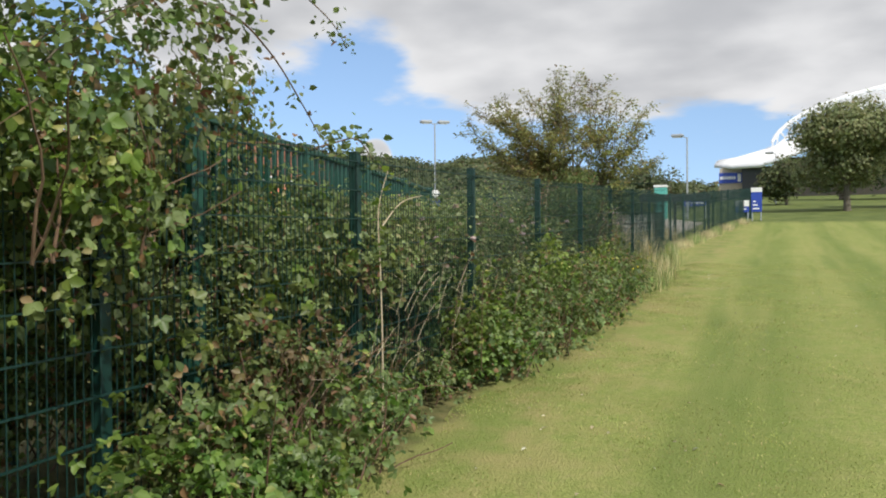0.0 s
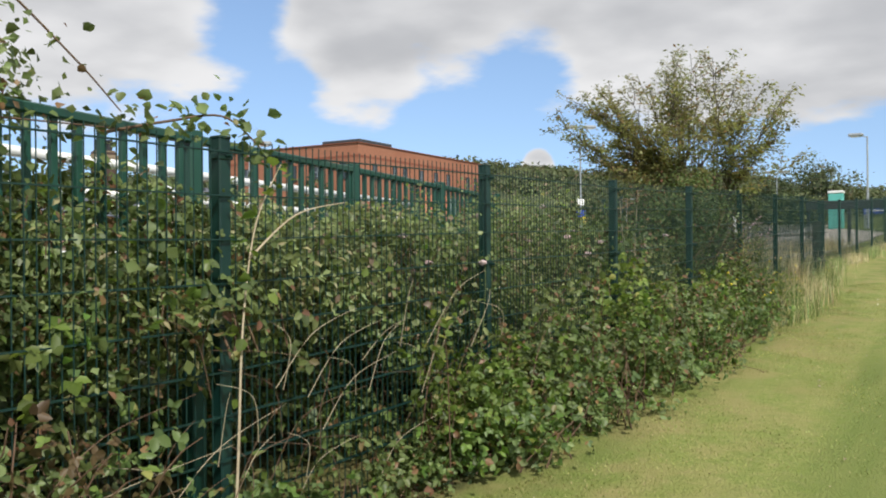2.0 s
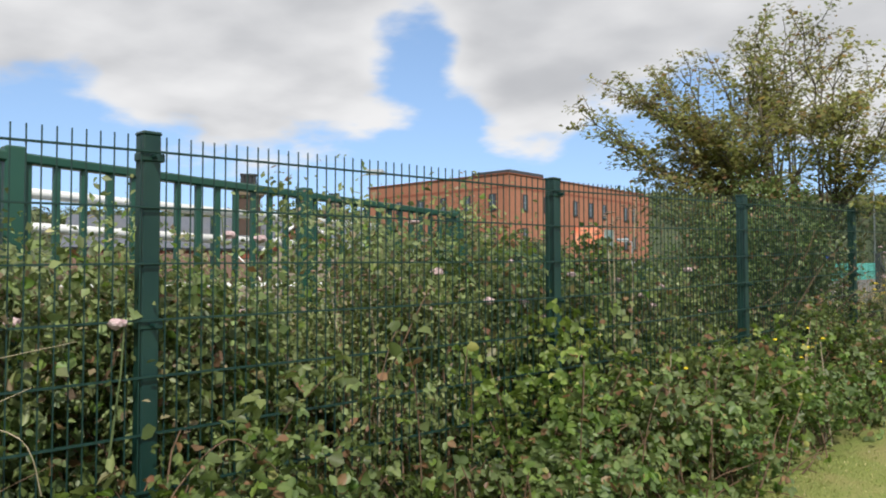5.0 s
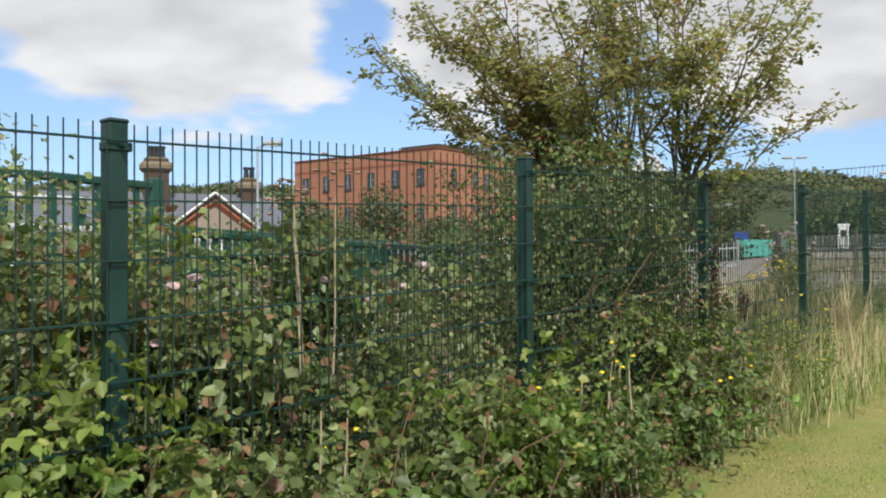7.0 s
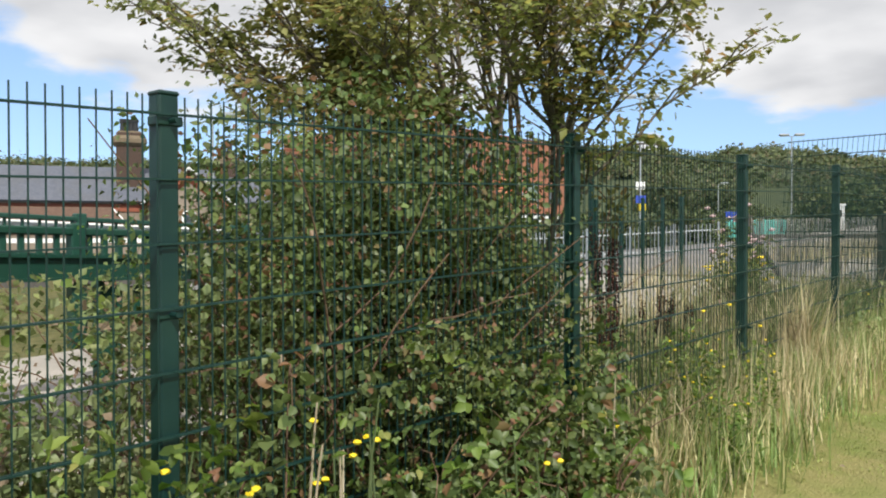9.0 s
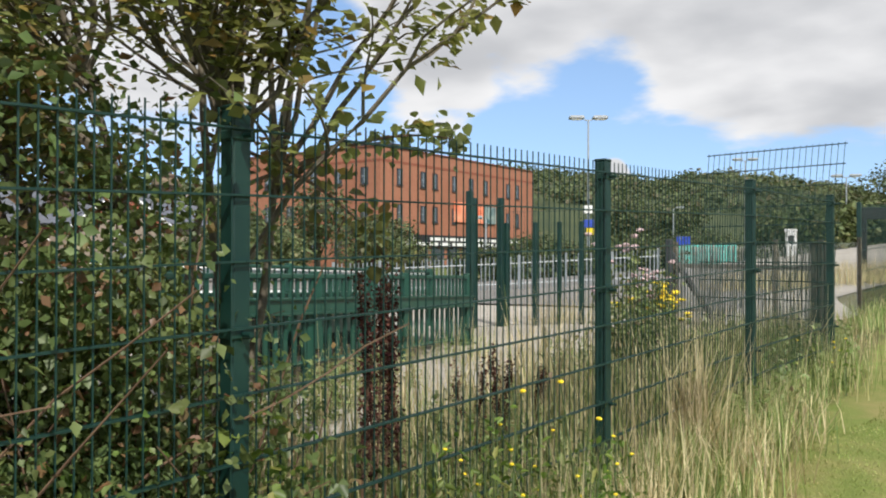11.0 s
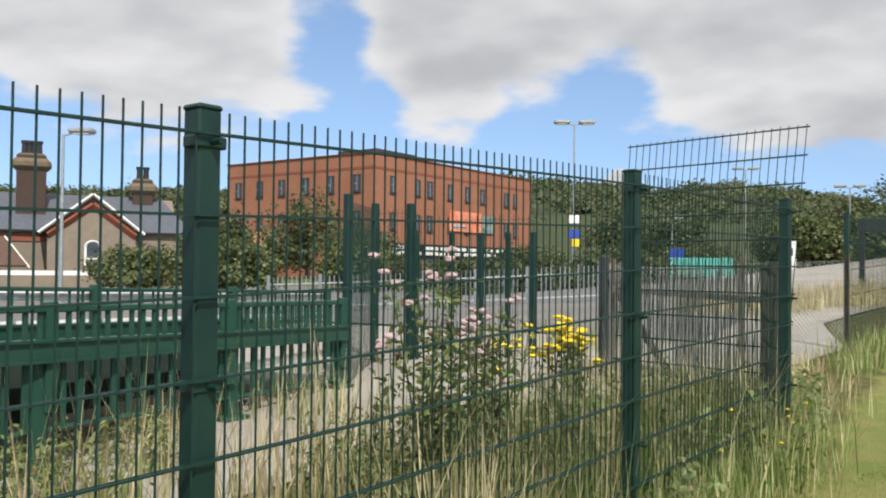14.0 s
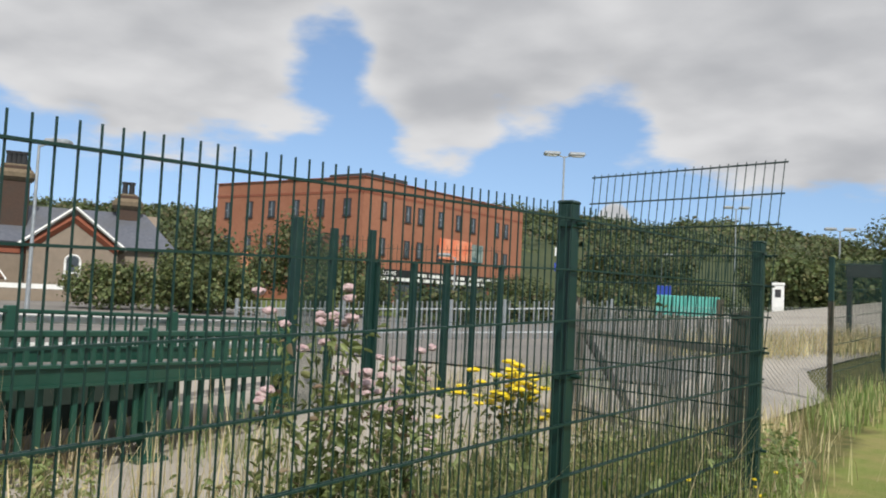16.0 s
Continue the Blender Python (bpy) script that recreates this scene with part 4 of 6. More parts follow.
        for k in range(pots):
            px = x - w * 0.65 + 1.3 * w * (k + 0.5) / pots
            bm = bmesh.new()
            rod(bm, (px, y, z1 + 0.12), (px, y, z1 + 0.80), 0.21, 0.17, 10)
            rod(bm, (px, y, z1 + 0.76), (px, y, z1 + 0.95), 0.23, 0.23, 10)
            part("chimney_pot", bm, BLACK, ch)
    # lean-to and the pale band below the front
    slab("lean_to_roof", (-15.5, -2.6, 1.0), (-3.4, -2.6, 1.0), (-4.8, 0, 2.7), (-15.5, 0, 2.7), 0.12, material("brown_tile", (0.09, 0.05, 0.035), (0.13, 0.08, 0.055), 6, 0.9, 0.2))
    bm = bmesh.new()
    rod(bm, (-3.3, -2.65, 0.98), (-4.75, -0.03, 2.78), 0.07, sides=4)
    part("barge_board", bm, WHITE, h)
    bm = box(bmesh.new(), -16, -3.0, 0.55, 2.2, -2.85, 0.82)
    part("wall_coping", bm, WHITE, h, "white coping of the low front wall")
    bm = box(bmesh.new(), -16, -2.98, -0.3, 2.2, -2.87, 0.55)
    part("front_wall", bm, RENDER_TAN, h)


make_house()


def street_lamp(name_label, x, y, top, heads, turn, boards=False):
    gz = ground_z(x, y)
    t = thing("street_lamp", name_label, "lamp post", (x, y, gz), turn=turn, group="lamp posts")
    H = top - gz
    bm = bmesh.new()
    rod(bm, (0, 0, -0.1), (0, 0, H * 0.3), 0.085, 0.075, 10)
    rod(bm, (0, 0, H * 0.3), (0, 0, H), 0.065, 0.045, 10)
    part("pole", bm, METAL, t, smooth_shade=False)
    for s in heads:
        bm = bmesh.new()
        rod(bm, (0, 0, H - 0.05), (s * 0.35, 0, H + 0.06), 0.03, sides=6)
        box(bm, min(s * 0.22, s * 1.05), -0.24, H + 0.03, max(s * 0.22, s * 1.05), 0.24, H + 0.22, 0.06)
        head = part("lamp_head", bm, METAL, t)
        bm = box(bmesh.new(), min(s * 0.4, s * 0.9), -0.17, H + 0.0, max(s * 0.4, s * 0.9), 0.17, H + 0.03)
        part("diffuser", bm, WHITE, head)
    if boards:
        bm = box(bmesh.new(), -0.3, -0.12, H * 0.31, 0.3, -0.08, H * 0.36, 0.01)
        part("notice", bm, BLUE, t, "blue notice board")
        bm = box(bmesh.new(), -0.1, -0.12, H * 0.26, 0.3, -0.08, H * 0.305, 0.01)
        part("notice", bm, PETAL_YELLOW, t, "yellow notice")
        bm = box(bmesh.new(), -0.3, -0.12, H * 0.40, 0.25, -0.08, H * 0.45, 0.01)
        part("notice", bm, WHITE, t, "white notice")


street_lamp("tall grey lamp post with two flat heads", -21.84, 54.3, 9.95, (-1, 1), 38, True)
street_lamp("grey lamp post with one flat head by the ramp", -28.5, 31.0, 7.0, (1,), 40)
street_lamp("grey lamp post beside the yard", -24.0, 86.5, 10.9, (-1, 1), 30)
street_lamp("grey lamp post near the far fence", -5.3, 59.4, 8.7, (-1,), 0)
street_lamp("slim grey lamp post near the stadium", 0.2, 96.0, 10.6, (-1,), 0)
street_lamp("short white lamp post by the yard", -30.5, 57.0, 4.9, (-1,), 40)
street_lamp("slim grey lamp post by the car park", -15.0, 82.0, 8.6, (-1, 1), 20)
street_lamp("slim grey lamp post by the wood", -34.0, 95.0, 7.5, (1,), 20)


def make_stadium():
    """White curved stadium roof with a truss arch and a tan wall block."""
    s = thing("stadium", "white curved stadium roof with lattice arch over tan walls", "stadium", (-9.8, 150, 0))
    # roof shell, lofted between a front edge and a back edge
    front = [(0, 0, 14.0), (3, -3, 13.4), (7.5, -6, 13.3), (13, -7, 15.0), (20, -7, 17.6), (32, -6, 20.6), (60, -5, 23)]
    back = [(0.6, 22, 14.8), (3.4, 26, 16.3), (7.4, 30, 18.6), (13, 34, 21.0), (20, 38, 23.0), (32, 42, 25.5), (60, 46, 28)]
    bm = bmesh.new()
    rows = []
    for k in range(7):
        f = k / 6
        rows.append([bm.verts.new(Vector(a).lerp(Vector(b), f) + Vector((0, 0, 1.3 * math.sin(math.pi * f)))) for a, b in zip(front, back)])
    for a, b in zip(rows, rows[1:]):
        for i in range(len(a) - 1):
            bm.faces.new((a[i], a[i + 1], b[i + 1], b[i]))
    bmesh.ops.recalc_face_normals(bm, faces=bm.faces)
    roof = part("roof", bm, ROOF_WHITE, s, smooth_shade=True)
    sol = roof.modifiers.new("thick", "SOLIDIFY")
    sol.thickness = 0.5
    bm = box(bmesh.new(), 1.0, -1.6, 2, 4.6, 20, 13.2)
    part("wall", bm, material("pale_tan_cladding", (0.40, 0.34, 0.27), (0.46, 0.40, 0.32), 1.2, 0.8, 0.0), s)
    bm = box(bmesh.new(), 4.6, -3.0, 2, 9.5, 20, 13.2)
    part("dark_wall", bm, FRAME_DARK, s, "dark glazed wall")
    bm = box(bmesh.new(), 9.5, 3, 2, 60, 20, 15.0)
    part("stand_wall", bm, RENDER_TAN, s)
    bm = box(bmesh.new(), 0.9, -1.85, 10.7, 4.6, -1.65, 12.4)
    part("sign_band", bm, BLUE, s, "dark blue sign band")
    bm = bmesh.new()
    for k in range(7):
        box(bm, 1.1 + k * 0.36, -1.9, 11.3, 1.36 + k * 0.36, -1.85, 11.8)
    box(bm, 3.85, -1.9, 10.9, 4.4, -1.85, 12.2)
    part("lettering", bm, WHITE, s, "unreadable white lettering")
    # lattice arch

    def arc(a, r, dz, dy):
        return Vector((48 + 39 * math.cos(a), 12 + dy, 15.2 + dz + r * math.sin(a)))
    n = 34
    angles = [math.pi * (0.03 + 0.94 * i / n) for i in range(n + 1)]
    for dz, dy in ((0, 0), (2.3, -1.2), (2.3, 1.2)):
        me = tubes([[(arc(a, 11.5, dz, dy), 0.28) for a in angles]], 6)
        obj("arch_chord", me, ROOF_WHITE, s)
    paths = []
    for i in range(n):
        for dy in (-1.2, 1.2):
            paths.append([(arc(angles[i], 11.5, 0, 0), 0.12), (arc(angles[i + 1], 11.5, 2.3, dy), 0.12)])
            paths.append([(arc(angles[i + 1], 11.5, 2.3, dy), 0.12), (arc(angles[min(i + 2, n)], 11.5, 0, 0), 0.12)] if i % 2 else
                         [(arc(angles[i], 11.5, 2.3, -dy), 0.12), (arc(angles[i], 11.5, 2.3, dy), 0.12)])
    obj("arch_lattice", tubes(paths, 4), ROOF_WHITE, s)


make_stadium()


def sign_board(label, x, y, w, z0, z1, mat, turn=0, cap=None):
    gz = ground_z(x, y)
    t = thing("sign_board", label, "sign", (x, y, gz), turn=turn)
    for sx in (-w / 2 + 0.06, w / 2 - 0.06):
        bm = bmesh.new()
        rod(bm, (sx, 0.05, -0.1), (sx, 0.05, z1 - 0.05), 0.04, sides=8)
        part("pole", bm, METAL, t)
    bm = box(bmesh.new(), -w / 2, -0.05, z0, w / 2, 0.05, z1, 0.01)
    bd = part("board", bm, mat, t)
    if cap:
        bm = box(bmesh.new(), -w / 2 - 0.01, -0.065, z1 - cap, w / 2 + 0.01, 0.06, z1 + 0.02, 0.01)
        part("header", bm, WHITE, bd, "white header")
    bm = bmesh.new()
    for k in range(3):
        box(bm, -w / 2 + 0.1, -0.062, z0 + 0.15 + k * 0.22, w / 2 - 0.15 - 0.1 * k, -0.052, z0 + 0.24 + k * 0.22)
    part("lettering", bm, WHITE, bd, "unreadable pale lettering")


sign_board("blue site board with white header at the lawn end", -0.75, 54.5, 0.62, 0.55, 2.0, BLUE, cap=0.25)
sign_board("low blue and white notice by the fence end", -1.55, 54.0, 0.75, 0.55, 1.25, BLUE, cap=0.35)
sign_board("long blue sign beyond the far fence", -4.9, 60.5, 1.5, 0.85, 1.5, BLUE)
sign_board("small blue sign by the yard", -19.6, 62.0, 0.8, 0.7, 1.9, BLUE, 20)


def cabinet(label, x, y, w, d, h, mat, cap=WHITE, turn=0):
    t = thing("cabinet", label, "cabinet", (x, y, ground_z(x, y)), turn=turn)
    bm = box(bmesh.new(), -w / 2, -d / 2, 0, w / 2, d / 2, h, 0.03)
    part("body", bm, mat, t)
    bm = box(bmesh.new(), -w / 2 - 0.04, -d / 2 - 0.04, h, w / 2 + 0.04, d / 2 + 0.04, h + 0.16, 0.03)
    part("lid", bm, cap, t)
    bm = box(bmesh.new(), -w * 0.25, -d / 2 - 0.02, h * 0.55, w * 0.25, -d / 2 - 0.004, h * 0.85, 0.01)
    part("screen", bm, FRAME_DARK if cap is WHITE and mat is WHITE else mat, t)


cabinet("white pay machine with dark screen in the car park", -14.46, 65.6, 0.62, 0.5, 1.45, WHITE, WHITE, 15)
cabinet("turquoise cabin with white lid beyond the fence", -7.4, 62.0, 0.85, 0.8, 2.3, TURQ)


def make_container():
    t = thing("turquoise_skip", "turquoise ribbed steel container in the yard", "container", (-17.6, 60.5, ground_z(-17.6, 60.5)), turn=18)
    bm = box(bmesh.new(), -1.6, -0.8, 0.1, 1.6, 0.8, 1.15, 0.03)
    part("body", bm, TURQ, t)
    rib = bar_mesh("rib", (0.08, 0.06, 1.0))
    for k in range(11):
        obj("rib", rib, TURQ, t).location = (-1.54 + k * 0.308, -0.83, 0.62)


make_container()


def make_car_park_wall():
    """Dark low bar over posts at the car park entrance."""
    t = thing("height_barrier", "black height barrier over posts at the car park", "barrier")
    x, y = -5.6, 41.0
    gz = ground_z(x, y)
    for dx in (0, 1.5, 3.0):
        bm = box(bmesh.new(), -0.06, -0.06, 0, 0.06, 0.06, 1.75, 0.01)
        part("post", bm, BLACK, t).location = (x + dx, y + dx * 0.3, gz)
    bm = box(bmesh.new(), -0.1, -0.06, -0.18, 3.2, 0.06, 0.18, 0.02)
    part("beam", bm, BLACK, t).matrix_basis = Matrix.Translation((x, y, gz + 1.75)) @ Matrix.Rotation(math.atan(0.3), 4, "Z")


make_car_park_wall()


# ---- distance: wooded hills ----
def hill_height(az):
    """Height in degrees of the wooded skyline, az to the left of +y."""
    pts = ((-60, 3.0), (-20, 3.2), (0, 3.0), (6, 3.2), (11, 4.0), (14, 4.9), (20, 5.9), (24, 5.4), (28, 5.9), (34, 6.4), (39, 6.3), (45, 5.2), (54, 4.9), (62, 4.6), (80, 4.0), (120, 3.0))
    for (a0, h0), (a1, h1) in zip(pts, pts[1:]):
        if a0 <= az <= a1:
            return h0 + (h1 - h0) * (az - a0) / (a1 - a0)
    return 3.0


def make_hills():
    rng = np.random.default_rng(11)
    verts, faces = [], []
    azs = [a * 1.0 for a in range(-50, 116)]
    for d, k in ((120, 0.0), (150, 0.35), (190, 0.72), (240, 0.95), (300, 1.0), (420, 0.8)):
        for az in azs:
            a = radians(az)
            h = 2.0 + k * 240 * math.tan(radians(hill_height(az))) * 0.92 + 2.0 * k * noise.noise(Vector((az * 0.35, d * 0.02, 0)))
            verts.append((-math.sin(a) * d, 15 + math.cos(a) * d, h))
    n = len(azs)
    for j in range(5):
        for i in range(n - 1):
            faces.append((j * n + i, j * n + i + 1, (j + 1) * n + i + 1, (j + 1) * n + i))
    soil = material("wood_floor", (0.035, 0.05, 0.018), (0.06, 0.075, 0.028), 0.2, 0.95, 0.0)
    tagged(obj("backdrop", quick_mesh("backdrop", verts, faces), soil, smooth_shade=True), "dark wooded hills on the skyline", "hills", kind="structure")
    # crowns
    cl = 2600
    az = rng.uniform(-12, 78, cl)
    k = rng.random(cl) ** 0.6
    d = 150 + 110 * k
    pts, out = [], []
    for a, kk, dd in zip(az, k, d):
        top = 240 * math.tan(radians(hill_height(a)))
        f = np.interp(dd, (120, 150, 190, 240, 300), (0, 0.35, 0.72, 0.95, 1.0))
        z = 1.2 + f * top * 0.90 + rng.uniform(-1.5, 2.2)
        r = rng.uniform(1.8, 4.6)
        c = np.array([-math.sin(radians(a)) * dd, 15 + math.cos(radians(a)) * dd, z])
        m = 110
        v = rng.normal(size=(m, 3))
        v /= np.linalg.norm(v, axis=1)[:, None]
        v[:, 2] = np.abs(v[:, 2]) * 0.8
        pts.append(c + v * r * rng.uniform(0.75, 1.05, m)[:, None])
        out.append(v)
    me = leaf_mesh("far_woods", np.concatenate(pts), rng, (0.5, 1.1), 0.9, 0.3, simple=True, facing=np.concatenate(out), jitter=0.4)
    tagged(obj("far_woods", me, LEAF_FAR), "dark green woodland crowns covering the hills", "woodland", kind="stuff")


make_hills()


# ---- trees and bushes ----
def branch(rng, start, direction_, length, r0, steps=6, droop=0.0, wobble=0.18):
    p, d, path = Vector(start), Vector(direction_).normalized(), []
    for i in range(steps + 1):
        f = i / steps
        path.append((p.copy(), r0 * (1 - 0.85 * f) + 0.002))
        d = (d + Vector(rng.normal(size=3)) * wobble + Vector((0, 0, -droop * f))).normalized()
        p = p + d * (length / steps)
    return path


def spreading_tree(name, label, base, seed, limbs=66, leaves_per=46, leaf=0.062):
    """Several stems fanning out of one foot, long near level limbs in layers, flat sprays of leaves along the twigs."""
    rng = np.random.default_rng(seed)
    t = thing(name, label, "tree", base)
    stems, wood, pts, out = [], [], [], []
    for k in range(7):
        a = 2 * math.pi * k / 7 + rng.uniform(-0.3, 0.3)
        lean = rng.uniform(0.06, 0.26)
        stems.append(branch(rng, (math.cos(a) * 0.10, math.sin(a) * 0.10, -0.05), (math.cos(a) * lean - 0.06, math.sin(a) * lean, 1), rng.uniform(2.3, 3.1), 0.036, 10, 0.0, 0.06))
    # reach of the crown by direction: far over the path side, the scrub and the fence
    tips = [(1.41, 0.40, 2.56), (1.10, 1.10, 3.70), (-1.60, -1.80, 3.10), (-0.54, 0.40, 4.35), (-1.2, -1.0, 3.6), (1.25, 0.10, 3.0), (0.9, -0.9, 2.9), (-1.5, 0.6, 3.2), (0.2, 1.1, 3.5), (0.3, -1.6, 2.75), (-1.3, -1.5, 2.5), (-0.6, -1.7, 2.2), (0.3, -1.2, 2.3), (-0.2, 0.2, 4.3), (-0.9, -0.3, 4.0), (0.9, 0.3, 3.7), (1.3, -0.3, 3.4), (-1.7, -1.2, 3.5), (-1.2, -1.9, 2.8), (-1.6, -0.3, 3.8), (-1.8, -1.0, 2.9), (0.5, -1.1, 3.9), (-1.2, -1.2, 3.3), (-0.9, -1.5, 3.1), (-1.0, -0.9, 2.8), (-1.4, -1.4, 3.4), (-1.1, -1.7, 3.4), (-1.5, -1.6, 2.8), (-0.7, -1.3, 3.5)]
    for k in range(limbs):
        if k < len(tips):
            tip = Vector(tips[k])
        else:
            f = rng.random() ** 0.9
            z = 1.95 + 2.25 * f
            r = (1.25 + 0.75 * math.sin(math.pi * min(1, 0.25 + 0.62 * f))) * (1 - 0.55 * max(0, f - 0.6) / 0.4) * rng.uniform(0.35, 0.8)
            a = rng.uniform(0, 2 * math.pi)
            tip = Vector((math.cos(a) * r * 0.88 - 0.1, math.sin(a) * r * 0.92 - 0.15, z))
            if tip.y > -0.2:
                tip.z = max(tip.z, 2.75 + 0.4 * tip.y)
        st = min(stems, key=lambda q: (q[5][0].xy.normalized() - tip.xy.normalized()).length + rng.uniform(0, 0.5))
        i = min(8, max(3, int((tip.z - 0.25 - rng.uniform(0.08, 0.32) * tip.xy.length) / 2.7 * 10)))
        s0 = st[i][0]
        mid = s0.lerp(tip, 0.5) + Vector((rng.normal() * 0.08, rng.normal() * 0.08, 0.10 + 0.05 * rng.random()))
        path = []
        for m in range(9):
            f = m / 8
            p = s0 * (1 - f) ** 2 + mid * 2 * f * (1 - f) + tip * f * f + Vector(rng.normal(size=3)) * 0.018
            path.append((p, 0.012 * (1 - 0.85 * f) + 0.002))
        wood.append(path)
        along = (tip - s0).normalized()
        side = along.cross(Vector((0, 0, 1))).normalized()
        L = (tip - s0).length
        for m in range(11):
            f = 0.18 + 0.82 * (m + rng.random() * 0.6) / 11
            q = path[min(8, int(f * 8))][0]
            w = (1 if m % 2 else -1)
            d = along * 0.9 + side * w * rng.uniform(0.5, 1.1) + Vector((0, 0, rng.uniform(-0.12, 0.28)))
            tw = branch(rng, q, d, L * rng.uniform(0.16, 0.34) * (1.25 - 0.6 * f) + 0.08, 0.0045, 4, 0.10, 0.16)
            end = tw[-1][0]
            if end.y > 0.1 and end.z < 3.0 and end.x < 0.8:
                continue
            wood.append(tw)
            for _ in range(leaves_per):
                u = rng.random() ** 0.7 * 3.999
                a, b = tw[int(u)][0], tw[int(u) + 1][0]
                q = a.lerp(b, u - int(u)) + Vector((rng.normal() * 0.05, rng.normal() * 0.05, rng.normal() * 0.03))
                if q.y < 0.1 or q.z > 3.0 or q.x > 0.8:
                    pts.append(q)
                    out.append(d.normalized() * 0.5)
    obj("trunk", tubes(stems, 7), BARK, t, smooth_shade=True)
    obj("branchwork", tubes(wood, 4), BARK, t)["kind"] = "stuff"
    me = leaf_mesh("crown", [tuple(p) for p in pts], rng, (leaf * 0.7, leaf * 1.3), 0.55, 1.0, simple=True, facing=np.array([tuple(o) for o in out]), jitter=0.5)
    obj("crown", me, LEAF_TREE, t)["kind"] = "stuff"
    return t


def blob_tree(label, x, y, w, d, h, trunk, leaves, size, mat, seed, category="tree", name="tree", base_drop=0.0):
    """A broad tree further off: short trunk, limbs and a crown of leaf clusters in uneven lobes."""
    rng = np.random.default_rng(seed)
    gz = ground_z(x, y) - base_drop
    t = thing(name, label, category, (x, y, gz))
    lobes = []
    for i in range(15):
        a, r = rng.uniform(0, 2 * math.pi), rng.random() ** 0.5
        f = rng.random()
        rad = (0.30 + 0.22 * rng.random()) * (1 - 0.35 * f)
        lobes.append((math.cos(a) * r * w * (0.72 - 0.3 * f), math.sin(a) * r * d * (0.72 - 0.3 * f), trunk + (h - trunk) * (0.22 + 0.62 * f), rad * w, rad * d, rad * (h - trunk) * 0.55))
    if trunk > 0.15:
        paths = [branch(rng, (0, 0, -0.1), (0, 0, 1), trunk + 0.4 * (h - trunk), 0.035 * h, 6, 0, 0.04)]
        for b in lobes[:9]:
            c = Vector(b[:3])
            s = Vector((0, 0, trunk * 0.9))
            paths.append([(s.lerp(c, k / 4) + Vector((0, 0, 0.1 * k * (4 - k) * 0.1)), 0.012 * h * (1 - 0.2 * k)) for k in range(5)])
        obj("trunk", tubes(paths, 6), BARK, t, smooth_shade=True)
    pts, c = cloud_points(rng, lobes, leaves // 9, 9, size * 1.1, 0.7)
    obj("crown", leaf_mesh("crown", pts, rng, (size * 0.7, size * 1.3), 0.8, 0.3, simple=True, facing=c, jitter=0.45), mat, t)["kind"] = "stuff"
    return t


# the spreading tree that rises behind the fence
spreading_tree("tree", "spreading thin-leaved tree with several stems behind the fence", (-3.0, 15.9, 0.85), 23)
# the large tree and hedge by the stadium
blob_tree("broad grey green tree on the bank by the stadium", 5.3, 70, 6.6, 6, 8.4, 1.9, 30000, 0.24, LEAF_PARK, 31)
blob_tree("dark round tree near the stadium", 14.5, 78, 6.5, 6, 9.5, 1.5, 12000, 0.36, LEAF_FAR, 32)
for i, (x, y, w, h) in enumerate(((1.2, 92, 3.6, 5.0), (7.5, 112, 7.0, 9.0), (14.0, 108, 7.0, 8.5), (-14, 105, 6, 8), (-22, 112, 6, 8.5), (-30, 120, 7, 9), (-12.5, 76, 2.6, 2.6), (-15.5, 74, 3.0, 3.0), (-19.5, 84, 3.6, 3.6))):
    blob_tree("tree at the edge of the far wood", x, y, w, w, h, 0.8, 5200, 0.34, LEAF_FAR_PALE if i in (1, 2, 6, 7) else LEAF_FAR, 40 + i)
for i, (x, y, w, h) in enumerate(((-36.7, 42.5, 3.2, 3.0), (-35.7, 44.3, 2.3, 2.6), (-39.5, 40.5, 3.0, 2.4), (-32.9, 49.8, 2.4, 2.9), (-38, 55, 4.6, 4.2), (-35, 53, 3.2, 3.6), (-33, 68, 4, 3.2), (-28, 72, 4.5, 3.0), (-24, 78, 5, 3.4), (-20.5, 43.5, 2.2, 1.3), (-18.3, 45.5, 2.2, 1.2), (-16.3, 48.0, 2.4, 1.4))):
    blob_tree("rounded green bush in front of the buildings", x, y, w, w * 0.8, h, 0.2, 5200, 0.20, LEAF_FAR if i > 3 else LEAF_FAR_PALE, 60 + i, "bush", "bush")
for i, (x, y, w, h) in enumerate(((-66, 55, 6, 8.5), (-74, 50, 6, 8), (-82, 62, 7, 9), (-60, 60, 4, 6.5), (-70, 80, 7, 10), (-90, 48, 8, 9), (-44, 104, 6, 9), (-36, 100, 5, 7.5))):
    blob_tree("tree behind the station house", x, y, w, w, h, 1.0, 5200, 0.40, LEAF_FAR, 70 + i)


